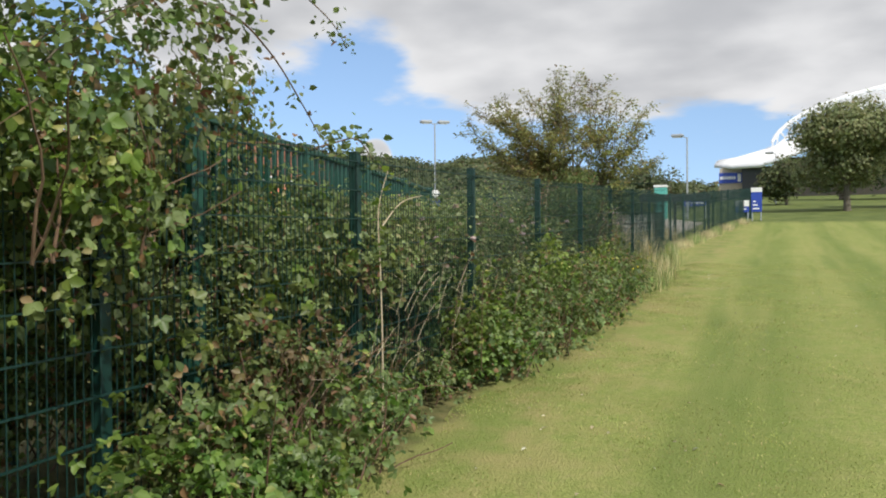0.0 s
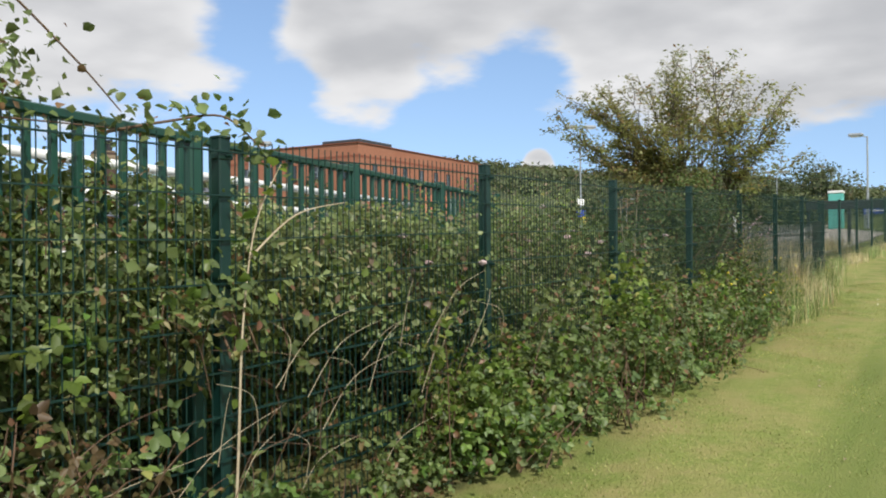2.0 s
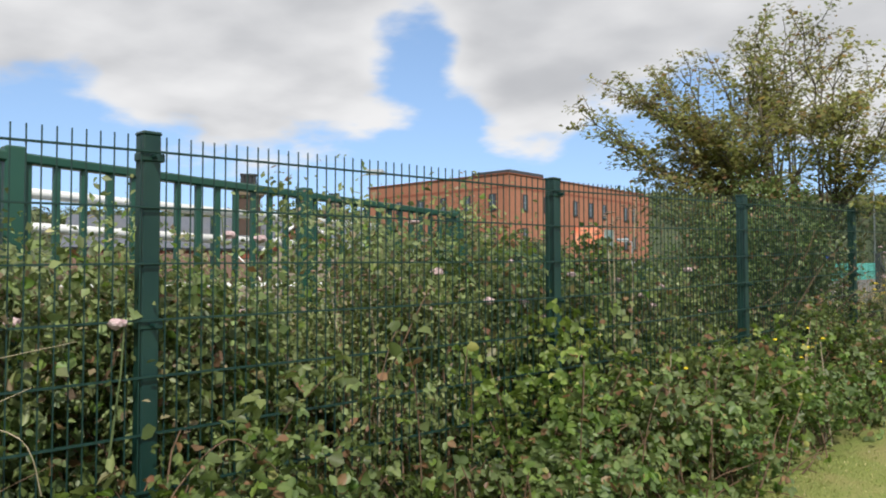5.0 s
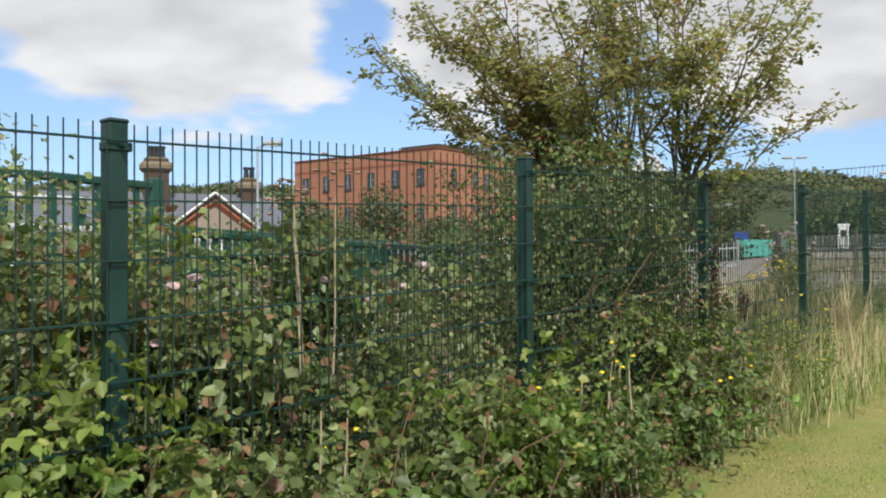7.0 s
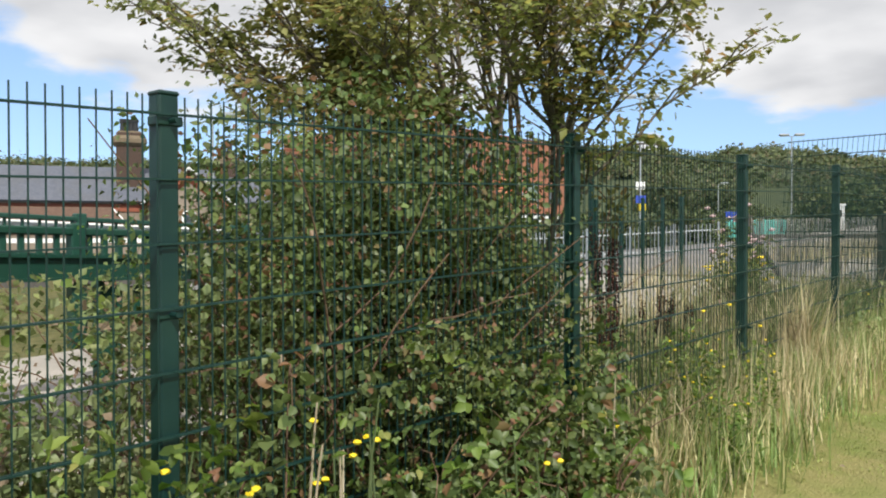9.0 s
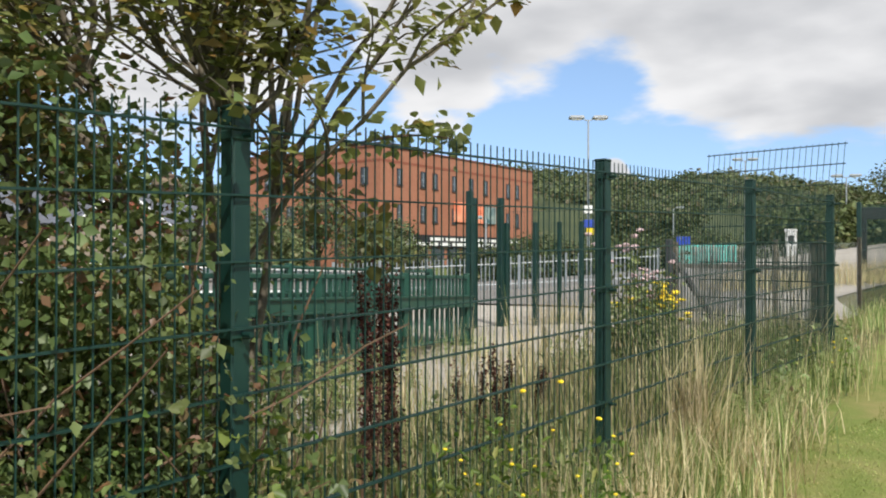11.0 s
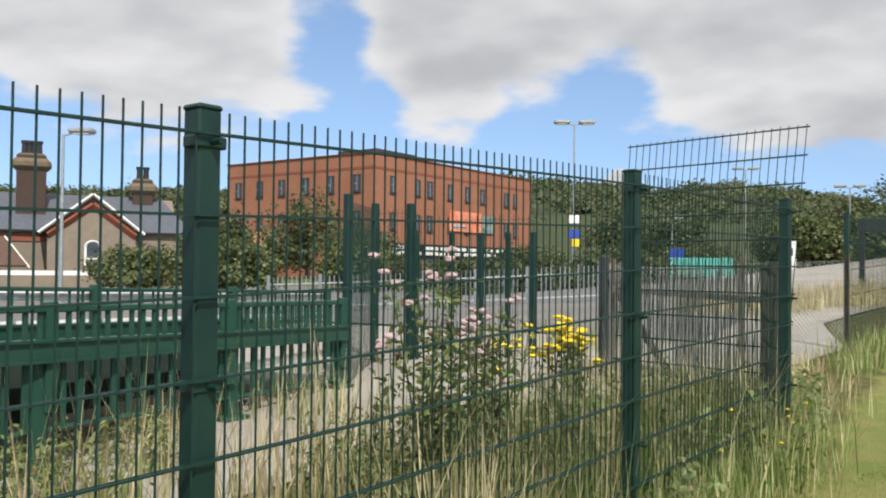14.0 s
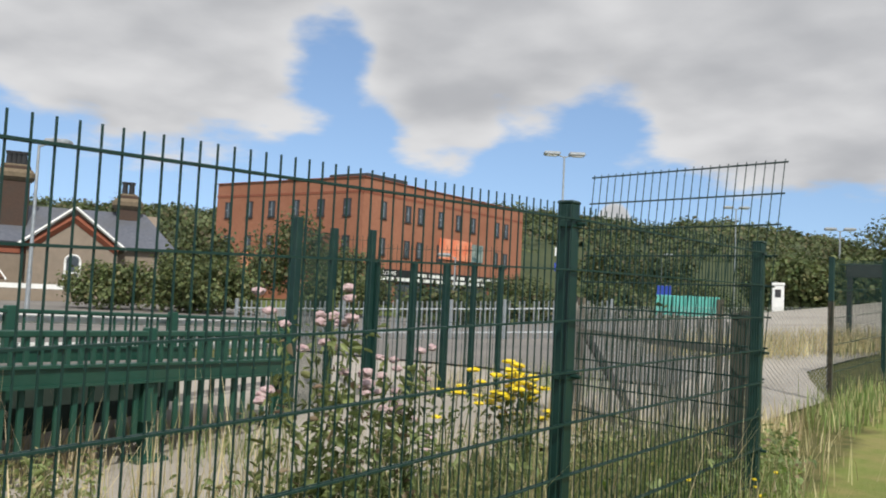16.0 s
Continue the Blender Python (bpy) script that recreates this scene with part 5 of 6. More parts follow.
def bush(label, y0, y1, x0, x1, top, clusters, per, size, mat, seed, low=0.0, name="bramble_bush", category="bush", stems=22, spread=0.075, shell=0.35, pale=0.0, stem_mat=STEM_BROWN, up=0.45, gaps=-0.35, slim=0.7):
    """A bank of brambles between two lines: leaf clusters in uneven lobes, with arching stems."""
    rng = np.random.default_rng(seed)
    xm, ym = (x0 + x1) / 2, (y0 + y1) / 2
    gz = ground_z(xm, ym)
    t = thing(name, label, category, (xm, ym, gz))
    lobes = []
    for i in range(11):
        f = (i + rng.random()) / 11
        h = top * (0.5 + 0.5 * rng.random())
        cz = low + (h - low) * rng.uniform(0.25, 0.72)
        lobes.append((rng.uniform(-0.5, 0.5) * (x1 - x0) * 0.55, (f - 0.5) * (y1 - y0), cz, (x1 - x0) * rng.uniform(0.30, 0.5), (y1 - y0) * rng.uniform(0.13, 0.24), max(0.12, min(cz - low * 0.5, h - cz) * rng.uniform(0.8, 1.1))))
    trio = name in ("bramble_bush", "nettle_patch")
    pts, out = cloud_points(rng, lobes, clusters, max(3, per * 4 // 10) if trio else per, spread, shell)
    keep = pts[:, 2] > 0.01
    if name == "scrub_bush":
        keep &= pts[:, 2] < top * (0.84 + 0.05 * np.sin(pts[:, 1] * 5.0))
    if clusters > 300:
        # growth comes in sprays with hollows between them
        w = (pts + np.array([xm, ym, gz])) * (7.5 + 2.0 * rng.random())
        w = w + 0.8 * np.sin(w[:, [1, 2, 0]] * 0.6 + seed)
        field = np.sin(w[:, 0]) * np.sin(w[:, 1] * 0.8 + 1.3) + np.sin(w[:, 2] * 0.9 + 0.5 * w[:, 1]) * 0.7 + rng.normal(size=len(pts)) * 0.22
        keep &= field > gaps
    pts, out = pts[keep], out[keep]
    n_pale = int(len(pts) * pale)
    idx = rng.permutation(len(pts))
    old, brighter = idx[n_pale:], idx[:n_pale]
    obj("foliage", leaf_mesh("leaves", pts[old], rng, (size * 0.7, size * 1.25), slim, up, simple=not trio, facing=out[old], trio=trio), mat, t)["kind"] = "stuff"
    if n_pale:
        obj("brighter_foliage", leaf_mesh("brighter_leaves", pts[brighter], rng, (size * 0.8, size * 1.35), 0.78, up, facing=out[brighter], trio=trio), LEAF_LIT, t)["kind"] = "stuff"
    paths = []
    for i in range(stems):
        s = Vector((rng.uniform(-0.4, 0.4) * (x1 - x0), rng.uniform(-0.45, 0.45) * (y1 - y0), low * 0.9))
        paths.append(branch(rng, s, (rng.normal() * 0.35, rng.normal() * 0.5, 1.0), (top - low) * rng.uniform(0.4, 0.78), 0.0045, 8, 0.10, 0.13))
    obj("stem_tangle", tubes(paths, 4), stem_mat, t)["kind"] = "stuff"
    return t


# brambles on the lawn side, from the start to the far corner
FRONT = [(-0.6, 1.6, -2.35, -1.35, 0.6, 0.20), (1.4, 3.1, -2.35, -1.55, 0.40, 0.25), (3.3, 4.8, -2.35, -1.6, 1.1, 0.10), (4.3, 5.6, -2.3, -1.90, 0.60, 0.08), (5.6, 7.4, -2.3, -2.0, 0.30, 0.10), (7.2, 9.0, -2.4, -1.50, 1.0, 0.12),
         (8.6, 10.4, -2.4, -1.42, 1.10, 0.10), (10.0, 11.8, -2.45, -1.45, 1.05, 0.12), (11.4, 13.2, -2.45, -1.5, 0.95, 0.12), (12.8, 14.6, -2.4, -1.62, 0.82, 0.12), (14.2, 15.6, -2.4, -1.85, 0.75, 0.10)]
for i, (y0, y1, x0, x1, top, pale) in enumerate(FRONT):
    bush("bramble bank with dull green leaves against the fence", y0, y1, x0, x1, top * (0.84 if y0 > 7 else 1.0), int(240 + 270 * top), 10, 0.054, LEAF_BRAMBLE, 100 + i, pale=pale, spread=0.095, stems=34)
rng = np.random.default_rng(55)
for i, (y, top) in enumerate(((7.4, 0.95), (8.3, 1.25), (9.3, 1.05), (10.3, 1.35), (10.9, 1.0), (11.9, 1.3), (12.7, 1.1), (15.0, 0.9))):
    x = -2.1 + 0.14 * rng.uniform(-1, 1)
    bush("clump of taller bramble rising out of the bank", y - 0.38, y + 0.38, x - 0.3, x + 0.36, top, int(90 + 60 * top), 9, 0.052, LEAF_BRAMBLE if i % 3 else LEAF_LIT, 190 + i, low=0.25, stems=12, spread=0.08, pale=0.15)
# scrub between the fence and the ramp
BACK = [(-1.5, 1.2, -3.4, -2.45, 2.4), (0.8, 3.2, -3.4, -2.45, 2.35), (2.8, 5.0, -3.3, -2.45, 2.3), (4.6, 6.8, -3.4, -2.45, 2.1), (6.4, 8.6, -3.5, -2.45, 2.05), (8.2, 10.2, -3.7, -2.45, 2.2),
        (9.8, 11.6, -3.9, -2.45, 2.05), (11.2, 12.5, -3.9, -2.45, 1.7), (12.1, 13.5, -3.9, -2.45, 1.55), (13.6, 15.0, -3.7, -2.45, 2.45), (14.3, 15.9, -3.6, -2.45, 2.45), (13.6, 15.4, -4.3, -3.0, 2.4), (14.7, 15.9, -3.3, -2.45, 1.6), (9.2, 10.7, -3.4, -2.5, 2.35), (11.3, 12.3, -3.4, -2.5, 2.1)]
for i, (y0, y1, x0, x1, top) in enumerate(BACK):
    leaf, slim, mat = ((0.046, 0.70, LEAF_BACK), (0.062, 0.36, LEAF_WEED), (0.056, 0.75, LEAF_BRAMBLE), (0.040, 0.6, LEAF_BACK))[(i * 3) % 4]
    # beneath the tree its shade is put in by the darker leaf colour
    if 13.5 < y0:
        leaf, slim, mat = 0.040, 0.6, LEAF_BRAMBLE
    bush("dense mixed scrub standing behind the wire fence", y0, y1, x0, x1, top, 1800, 10, leaf, mat, 130 + i, low=1.2 if y0 < 6.5 else 0.0, name="scrub_bush", stems=34, spread=0.10, pale=0.03, gaps=-0.15, slim=slim)
# a second, closer growth that fills the lower storey of the scrub
for i, y in enumerate(np.arange(3.9, 11.6, 1.0)):
    y = float(y)
    x1 = -2.5
    x0 = min(-3.25, -3.4 - 0.20 * (y - 8))
    bush("thick leafy scrub filling the space under the ramp", y - 0.95, y + 0.95, x0, x1, (2.05 if y > 9 else 1.9) + 0.15 * math.sin(i * 2.3) + (0.2 if 8.2 < y < 10.3 else 0.2 if y < 5.5 else 0.0), 1700, 10, (0.046, 0.058, 0.038)[i % 3], (LEAF_BACK, LEAF_BRAMBLE, LEAF_WEED)[i % 3], 160 + i, slim=(0.7, 0.75, 0.45)[i % 3], gaps=-0.1, low=1.15 if y < 7.2 else 0.0, name="scrub_bush", stems=14, spread=0.12, shell=0.15, pale=0.08)
for i in range(6):
    y = 2.2 + i * 1.75
    bush("deep shaded undergrowth behind the scrub", y - 1.1, y + 1.1, -4.3 - 0.06 * i, -3.3 - 0.06 * i, 1.75, 1500, 10, 0.060, LEAF_BRAMBLE, 260 + i, name="undergrowth", stems=30, spread=0.11, shell=0.2, gaps=-0.9)
bush("dense tall scrub as high as the fence behind it", 1.4, 4.5, -3.4, -2.5, 2.95, 3000, 10, 0.05, LEAF_BRAMBLE, 181, low=1.2, name="scrub_bush", stems=24, spread=0.12, shell=0.1, pale=0.04)
bush("dense tall scrub as high as the fence behind it", 0.6, 3.4, -3.9, -2.9, 3.2, 2200, 10, 0.055, LEAF_BRAMBLE, 182, low=1.0, name="scrub_bush", stems=24, spread=0.12, shell=0.1)
# darker leaf here too, standing for the shade of the crown
for i, (y0, y1) in enumerate(((13.75, 14.9), (14.5, 15.7))):
    bush("dense leafy scrub under the tree against the wire", y0, y1, -3.3, -2.45, 2.7, 1900, 10, 0.042, LEAF_BRAMBLE, 185 + i, low=0.7, name="scrub_bush", stems=16, spread=0.13, shell=0.1)


# ---- overhanging shrub at the start ----
bush("tall dark shrub overhanging the fence with sky through gaps", -1.6, 3.0, -3.8, -1.85, 4.5, 6200, 10, 0.058, LEAF_BRAMBLE, 201, low=2.1, name="overhanging_shrub", stems=40, spread=0.10, shell=0.25, pale=0.06, stem_mat=BARK)
bush("dense dark shrub filling the gap behind the fence", -1.2, 3.3, -3.7, -2.5, 3.6, 3600, 10, 0.064, LEAF_BRAMBLE, 202, low=1.3, name="overhanging_shrub", stems=30, spread=0.10, shell=0.2, stem_mat=BARK)
# on these two brambles the brighter leaf tone paints the sun
bush("sunlit bright green bramble spilling over the fence", 0.9, 3.1, -2.45, -1.75, 2.75, 900, 10, 0.046, LEAF_BRAMBLE, 203, low=1.6, stems=20, spread=0.10, pale=0.4, gaps=-0.1)
bush("sunlit bright green bramble low against the fence", 1.5, 3.3, -2.2, -1.35, 0.85, 560, 10, 0.050, LEAF_LIT, 207, stems=10, spread=0.09)
bush("withered red brown bramble hanging on the wire", 3.4, 4.9, -2.3, -1.9, 1.2, 75, 10, 0.050, LEAF_WITHERED, 208, low=0.35, stems=18, spread=0.10)
bush("tall twiggy bramble climbing the wire fence", 3.3, 5.0, -2.4, -2.0, 1.55, 190, 9, 0.056, LEAF_BRAMBLE, 204, low=0.3, stems=16, spread=0.09, pale=0.12)
bush("sparse bramble climbing round the fence post", 5.2, 6.2, -2.45, -2.15, 1.7, 60, 9, 0.055, LEAF_BRAMBLE, 205, low=1.1, stems=8, spread=0.08)


def spray(label, pts, r, leaves, size, mat, seed, stem=STEM_BROWN, spread=0.05, name="bramble_shoot", frm=0.1):
    """One arching shoot through a few points, with leaves along it."""
    rng = np.random.default_rng(seed)
    p = [Vector(v) for v in pts]
    fine = []
    n = len(p) - 1
    for i in range(n * 6 + 1):
        u = i / 6
        k = min(int(u), n - 1)
        f = u - k
        p0, p1, p2, p3 = p[max(k - 1, 0)], p[k], p[k + 1], p[min(k + 2, n)]
        fine.append(0.5 * ((2 * p1) + (p2 - p0) * f + (2 * p0 - 5 * p1 + 4 * p2 - p3) * f * f + (3 * p1 - p0 - 3 * p2 + p3) * f ** 3))
    base = fine[0].copy()
    t = thing(name, label, "shoot", tuple(base))
    m = len(fine)
    obj("stem", tubes([[(q - base, r * (1 - 0.7 * i / m)) for i, q in enumerate(fine)]], 5), stem, t, smooth_shade=True)
    if leaves:
        idx = rng.integers(int(m * frm), m, leaves)
        lp = np.array([tuple(fine[i] - base) for i in idx]) + rng.normal(size=(leaves, 3)) * spread
        obj("foliage", leaf_mesh("leaves", lp, rng, (size * 0.7, size * 1.3), 0.85, 0.4), mat, t)["kind"] = "stuff"
    return t


spray("thin dark bramble shoot arching down to the fence", [(-2.6, 3.4, 3.3), (-2.4, 4.1, 3.30), (-2.3, 4.42, 3.12), (-2.3, 4.8, 2.85), (-2.3, 5.02, 2.66)], 0.009, 60, 0.045, LEAF_BRAMBLE, 301, spread=0.06)
spray("leafy shoot hanging against the sky", [(-2.7, 3.6, 3.9), (-2.5, 4.6, 3.75), (-2.3, 5.1, 3.5), (-2.25, 5.3, 3.32)], 0.008, 90, 0.045, LEAF_BRAMBLE, 302, spread=0.05)
spray("pale dry stem standing in front of the fence", [(-2.02, 5.35, 0.55), (-2.05, 5.42, 1.2), (-2.1, 5.5, 1.75), (-2.2, 5.68, 2.2), (-2.2, 5.85, 2.5)], 0.0085, 26, 0.06, LEAF_LIT, 303, STEM_DRY, 0.05, "dry_stem", 0.3)
spray("pale dry side branch of the standing stem", [(-2.15, 5.6, 2.05), (-2.1, 5.85, 2.25), (-2.05, 6.15, 2.32)], 0.007, 0, 0.05, LEAF_LIT, 304, STEM_DRY, 0.05, "dry_stem")
spray("leafy bramble on top of the fence", [(-2.38, 5.0, 2.58), (-2.36, 5.3, 2.66), (-2.34, 5.6, 2.72), (-2.33, 5.8, 2.62), (-2.32, 5.9, 2.52)], 0.008, 130, 0.062, LEAF_BRAMBLE, 305, spread=0.06)
spray("leafy bramble trailing along the fence top", [(-2.4, 4.2, 2.55), (-2.36, 4.5, 2.58), (-2.36, 5.1, 2.6)], 0.007, 60, 0.045, LEAF_BRAMBLE, 306, spread=0.05)
spray("broad green leaves hanging over the fence top", [(-2.7, 15.9, 2.7), (-2.52, 16.3, 2.88), (-2.46, 16.6, 2.95), (-2.43, 16.9, 2.96)], 0.009, 110, 0.066, LEAF_TREE, 307, spread=0.042)
spray("drooping leafy twig behind the fence", [(-2.8, 15.8, 2.9), (-2.65, 16.15, 2.75), (-2.6, 16.4, 2.6), (-2.58, 16.55, 2.45)], 0.009, 110, 0.066, LEAF_TREE, 308, spread=0.07)
rng = np.random.default_rng(9)
for i in range(54):
    y = rng.uniform(4.2, 7.6)
    x = rng.uniform(-2.25, -1.9)
    g = ground_z(x, y)
    a = rng.uniform(-1.5, 1.5)
    L = rng.uniform(0.35, 0.8)
    z0 = rng.uniform(0.1, 0.9)
    spray("dead pale twig tangled in the brambles", [(x, y, g + z0), (x + 0.05, y + a * L * 0.3, g + z0 + L * 0.40), (x + rng.uniform(-0.1, 0.15), y + a * L, g + z0 + L * 0.55)], 0.0026, 0, 0.05, LEAF_LIT, 320 + i, STEM_BROWN if i % 2 else STEM_DRY, name="dead_twig")


for i in range(14):
    y = 6.6 + i * 0.5 + rng.uniform(-0.2, 0.2)
    x = rng.uniform(-2.15, -1.7)
    g = ground_z(x, y)
    a, b = rng.uniform(-0.6, 0.6), rng.uniform(0.0, 0.35)
    z = rng.uniform(0.7, 1.25)
    spray("arching bramble shoot leaning out of the bank", [(x, y, g + 0.25), (x + 0.3 * b, y + 0.25 * a, g + 0.75 * z), (x + 0.7 * b, y + 0.65 * a, g + z), (x + b, y + a, g + 0.85 * z)], 0.004, 46, 0.05, LEAF_LIT if i % 3 == 0 else LEAF_BRAMBLE, 350 + i, spread=0.05)


# ---- grasses and weeds ----
def tuft(label, x, y, r, blades, height, mat, seed, width=0.0035, lean=0.3, name="grass_tuft", stretch=(1, 1)):
    rng = np.random.default_rng(seed)
    gz = ground_z(x, y)
    t = thing(name, label, "grass", (x, y, gz))
    q = rng.normal(size=(blades, 2)) * r * np.array(stretch)
    roots = np.column_stack([q[:, 0], q[:, 1], np.array([ground_z(x + a, y + b) - gz - 0.01 for a, b in q])])
    obj("grass_growth", blade_mesh("blades", roots, rng, height, width, lean), mat, t)["kind"] = "stuff"


tuft("tall pale dry grass tuft beside the fence", -2.2, 19.1, 0.075, 240, (0.5, 1.1), GRASS_DRY, 401, 0.0045, lean=0.5)
tuft("tall pale dry grass tuft beside the fence", -1.95, 16.9, 0.07, 120, (0.4, 0.8), GRASS_DRY, 402, lean=0.32)
tuft("tall pale dry grass tuft beside the fence", -2.15, 18.2, 0.12, 60, (0.5, 0.9), GRASS_DRY, 403, lean=0.4)
tuft("tall pale dry grass tuft beside the fence", -2.3, 17.4, 0.14, 60, (0.4, 0.9), GRASS_DRY, 404, lean=0.45)
tuft("tall bleached grass standing inside the fence", -2.95, 18.5, 0.28, 70, (0.8, 1.45), GRASS_DRY, 405, 0.0055, 0.4)
tuft("tall bleached grass standing inside the fence", -3.0, 19.1, 0.26, 60, (0.8, 1.4), GRASS_DRY, 406, 0.0055, 0.4)
for i, (x, y) in enumerate(((-3.3, 17.3), (-3.5, 18.1), (-3.7, 18.9), (-3.45, 19.5), (-4.0, 19.9), (-3.9, 18.2), (-3.35, 16.9), (-4.2, 20.7))):
    tuft("tall bleached grass standing inside the fence", x, y, 0.24, 46, (0.6, 1.25), GRASS_DRY, 440 + i, 0.006, 0.45, stretch=(1.0, 1.5))
for i, (x, y, n, hgt) in enumerate(((-1.95, 15.6, 150, 0.55), (-1.8, 16.1, 170, 0.6), (-2.05, 16.4, 150, 0.75), (-1.75, 16.9, 170, 0.5), (-1.9, 17.6, 170, 0.6), (-1.8, 18.3, 180, 0.5), (-1.95, 18.9, 180, 0.7), (-2.0, 19.6, 180, 0.55), (-2.1, 20.4, 160, 0.5))):
    tuft("pale green and straw coloured grass on the verge", x, y, 0.2, n * 2, (0.12, hgt), GRASS_GREEN if i % 2 else GRASS_DRY, 470 + i, 0.0045, 0.6, stretch=(0.7, 1.5))
k = 410
for y in np.arange(15.6, 23.6, 0.42):
    k += 1
    tuft("rank green grass growing along the fence foot", -2.25 + 0.10 * math.sin(y * 3.1) - 0.05 * max(0.0, y - 19.5), float(y), 0.17, 420, (0.12, 0.55), GRASS_GREEN, k, 0.004, 0.5, stretch=(0.9, 1.2))
    if y > 16.8:
        tuft("long seeding grass behind the wire fence", -2.9 + 0.25 * math.sin(y * 2.3), float(y), 0.30, 330, (0.25, 0.85), GRASS_GREEN, k + 100, 0.0035, 0.4, stretch=(1.0, 1.1))
        tuft("bleached dry grass stalks behind the fence", -2.95 + 0.3 * math.sin(y * 1.7 + 1), float(y), 0.36, 30, (0.5, 1.15), GRASS_DRY, k + 200, 0.0028, 0.35)
for i, (x, y, r, n) in enumerate(((-4.4, 21.2, 0.35, 260), (-4.6, 23.4, 0.3, 220), (-5.0, 19.4, 0.3, 200), (-4.9, 25.2, 0.35, 260), (-6.4, 22.2, 0.3, 200), (-6.9, 20.8, 0.3, 220), (-3.6, 24.3, 0.4, 360), (-3.2, 25.4, 0.4, 360), (-4.4, 17.6, 0.35, 260), (-7.6, 26.9, 0.4, 260), (-6.7, 28.2, 0.4, 260))):
    tuft("scruffy dry grass at the path edge", x, y, r, n, (0.15, 0.6), GRASS_DRY if i % 2 else GRASS_GREEN, 640 + i, 0.004, 0.5)
for i in range(14):
    y = 26.5 + i * 2.0
    tuft("golden dry grass along the far fence", -3.35 + 0.07 * (y - 26) + 0.2 * math.sin(i * 2.2), y, 0.42, 380, (0.15, 0.42), GRASS_GREEN if i % 3 else GRASS_DRY, 660 + i, 0.006, 0.4, stretch=(0.5, 1.6))
for i in range(9):
    tuft("golden dry grass bank beyond the chain link fence", -7.0 + 0.33 * i, 34.0 + 0.5 * i, 0.42, 420, (0.3, 0.7), GRASS_DRY, 680 + i, 0.006, 0.4)


def weed(label, x, y, h, seed, heads, head_mat, head_size, leaf_mat=LEAF_BACK, stems=5, leaves=160, leaf=0.06, flat=False, name="weed", stem_mat=STEM_GREEN, r=0.12):
    """Upright flowering weed: several stems, leaves up the stems and flower heads of small florets."""
    rng = np.random.default_rng(seed)
    gz = ground_z(x, y)
    t = thing(name, label, "weed", (x, y, gz))
    pts, paths, tops = [], [], []
    for s in range(stems):
        d = Vector((rng.normal() * 0.03, rng.normal() * 0.03, 1))
        p = branch(rng, (rng.normal() * r * 0.5, rng.normal() * r * 0.5, -0.02), d, h * rng.uniform(0.75, 1.0), 0.006, 8, 0.0, 0.03)
        paths.append(p)
        tops.append(p[-1][0])
        pts += [q for q, _ in p[1:-1]]
    obj("stem_tangle", tubes(paths, 4), stem_mat, t)["kind"] = "stuff"
    if leaves:
        arr = np.array([tuple(q) for q in pts])
        lp = arr[rng.integers(0, len(arr), leaves)] + rng.normal(size=(leaves, 3)) * np.array([0.045, 0.045, 0.05])
        obj("foliage", leaf_mesh("leaves", lp, rng, (leaf * 0.7, leaf * 1.3), 0.42, 0.3), leaf_mat, t)["kind"] = "stuff"
    for i in range(heads):
        c = tops[i % stems] + Vector((rng.normal() * (0.06 if heads < 30 else 0.03), rng.normal() * (0.06 if heads < 30 else 0.03), rng.uniform(-0.14, 0.03) if heads < 30 else rng.uniform(-0.55, 0.05) * h))
        bm = bmesh.new()
        bmesh.ops.create_icosphere(bm, subdivisions=2, radius=head_size * 0.5)
        for v in bm.verts:
            v.co *= 1 + 0.45 * noise.noise(v.co * (6 / head_size) * 0.5 + Vector((i, seed, 0)))
            v.co.z *= 0.35 if flat else 0.6
            v.co += c
        part("flower_head", bm, head_mat, t)


weed("tall weed with dusty pink flower heads behind the fence", -3.2, 20.08, 1.62, 701, 24, PETAL_PINK, 0.058, stems=8, leaves=1300, leaf=0.055, r=0.14)
weed("tall weed with dusty pink flower heads behind the fence", -3.15, 20.45, 1.35, 702, 18, PETAL_PINK, 0.05, stems=8, leaves=1100, leaf=0.055, r=0.16)
weed("leafy green weed behind the fence", -3.3, 20.3, 0.95, 703, 0, PETAL_PINK, 0.07, stems=14, leaves=1300, leaf=0.055, r=0.34)
for i, (x, y, h) in enumerate(((-3.0, 19.6, 0.8), (-2.9, 20.8, 0.75), (-3.1, 21.3, 0.85), (-2.95, 22.0, 0.7), (-3.2, 22.6, 0.8), (-3.45, 19.9, 0.9), (-2.75, 23.1, 0.65), (-2.85, 18.0, 0.7), (-2.9, 17.2, 0.8))):
    weed("bushy hazy green weed behind the fence", x, y, h, 780 + i, 0, PETAL_PINK, 0.05, leaf_mat=LEAF_WEED, stems=12, leaves=1000, leaf=0.05, r=0.34)
weed("yellow ragwort in full flower beyond the fence", -4.12, 23.0, 1.05, 704, 29, PETAL_YELLOW, 0.10, stems=11, leaves=420, flat=True, r=0.2)
weed("yellow ragwort in full flower beyond the fence", -4.2, 23.15, 0.85, 708, 29, PETAL_YELLOW, 0.09, stems=10, leaves=340, flat=True, r=0.24)
weed("yellow flowering weed beyond the fence", -4.45, 22.6, 0.95, 705, 6, PETAL_YELLOW, 0.08, stems=5, leaves=160, flat=True)
weed("narrow green weed by the path", -3.6, 19.6, 0.85, 706, 0, PETAL_PINK, 0.06, stems=3, leaves=160, leaf=0.05)
weed("leafy green weed by the path", -3.7, 21.3, 0.9, 707, 3, PETAL_PINK, 0.05, stems=6, leaves=260, leaf=0.06)
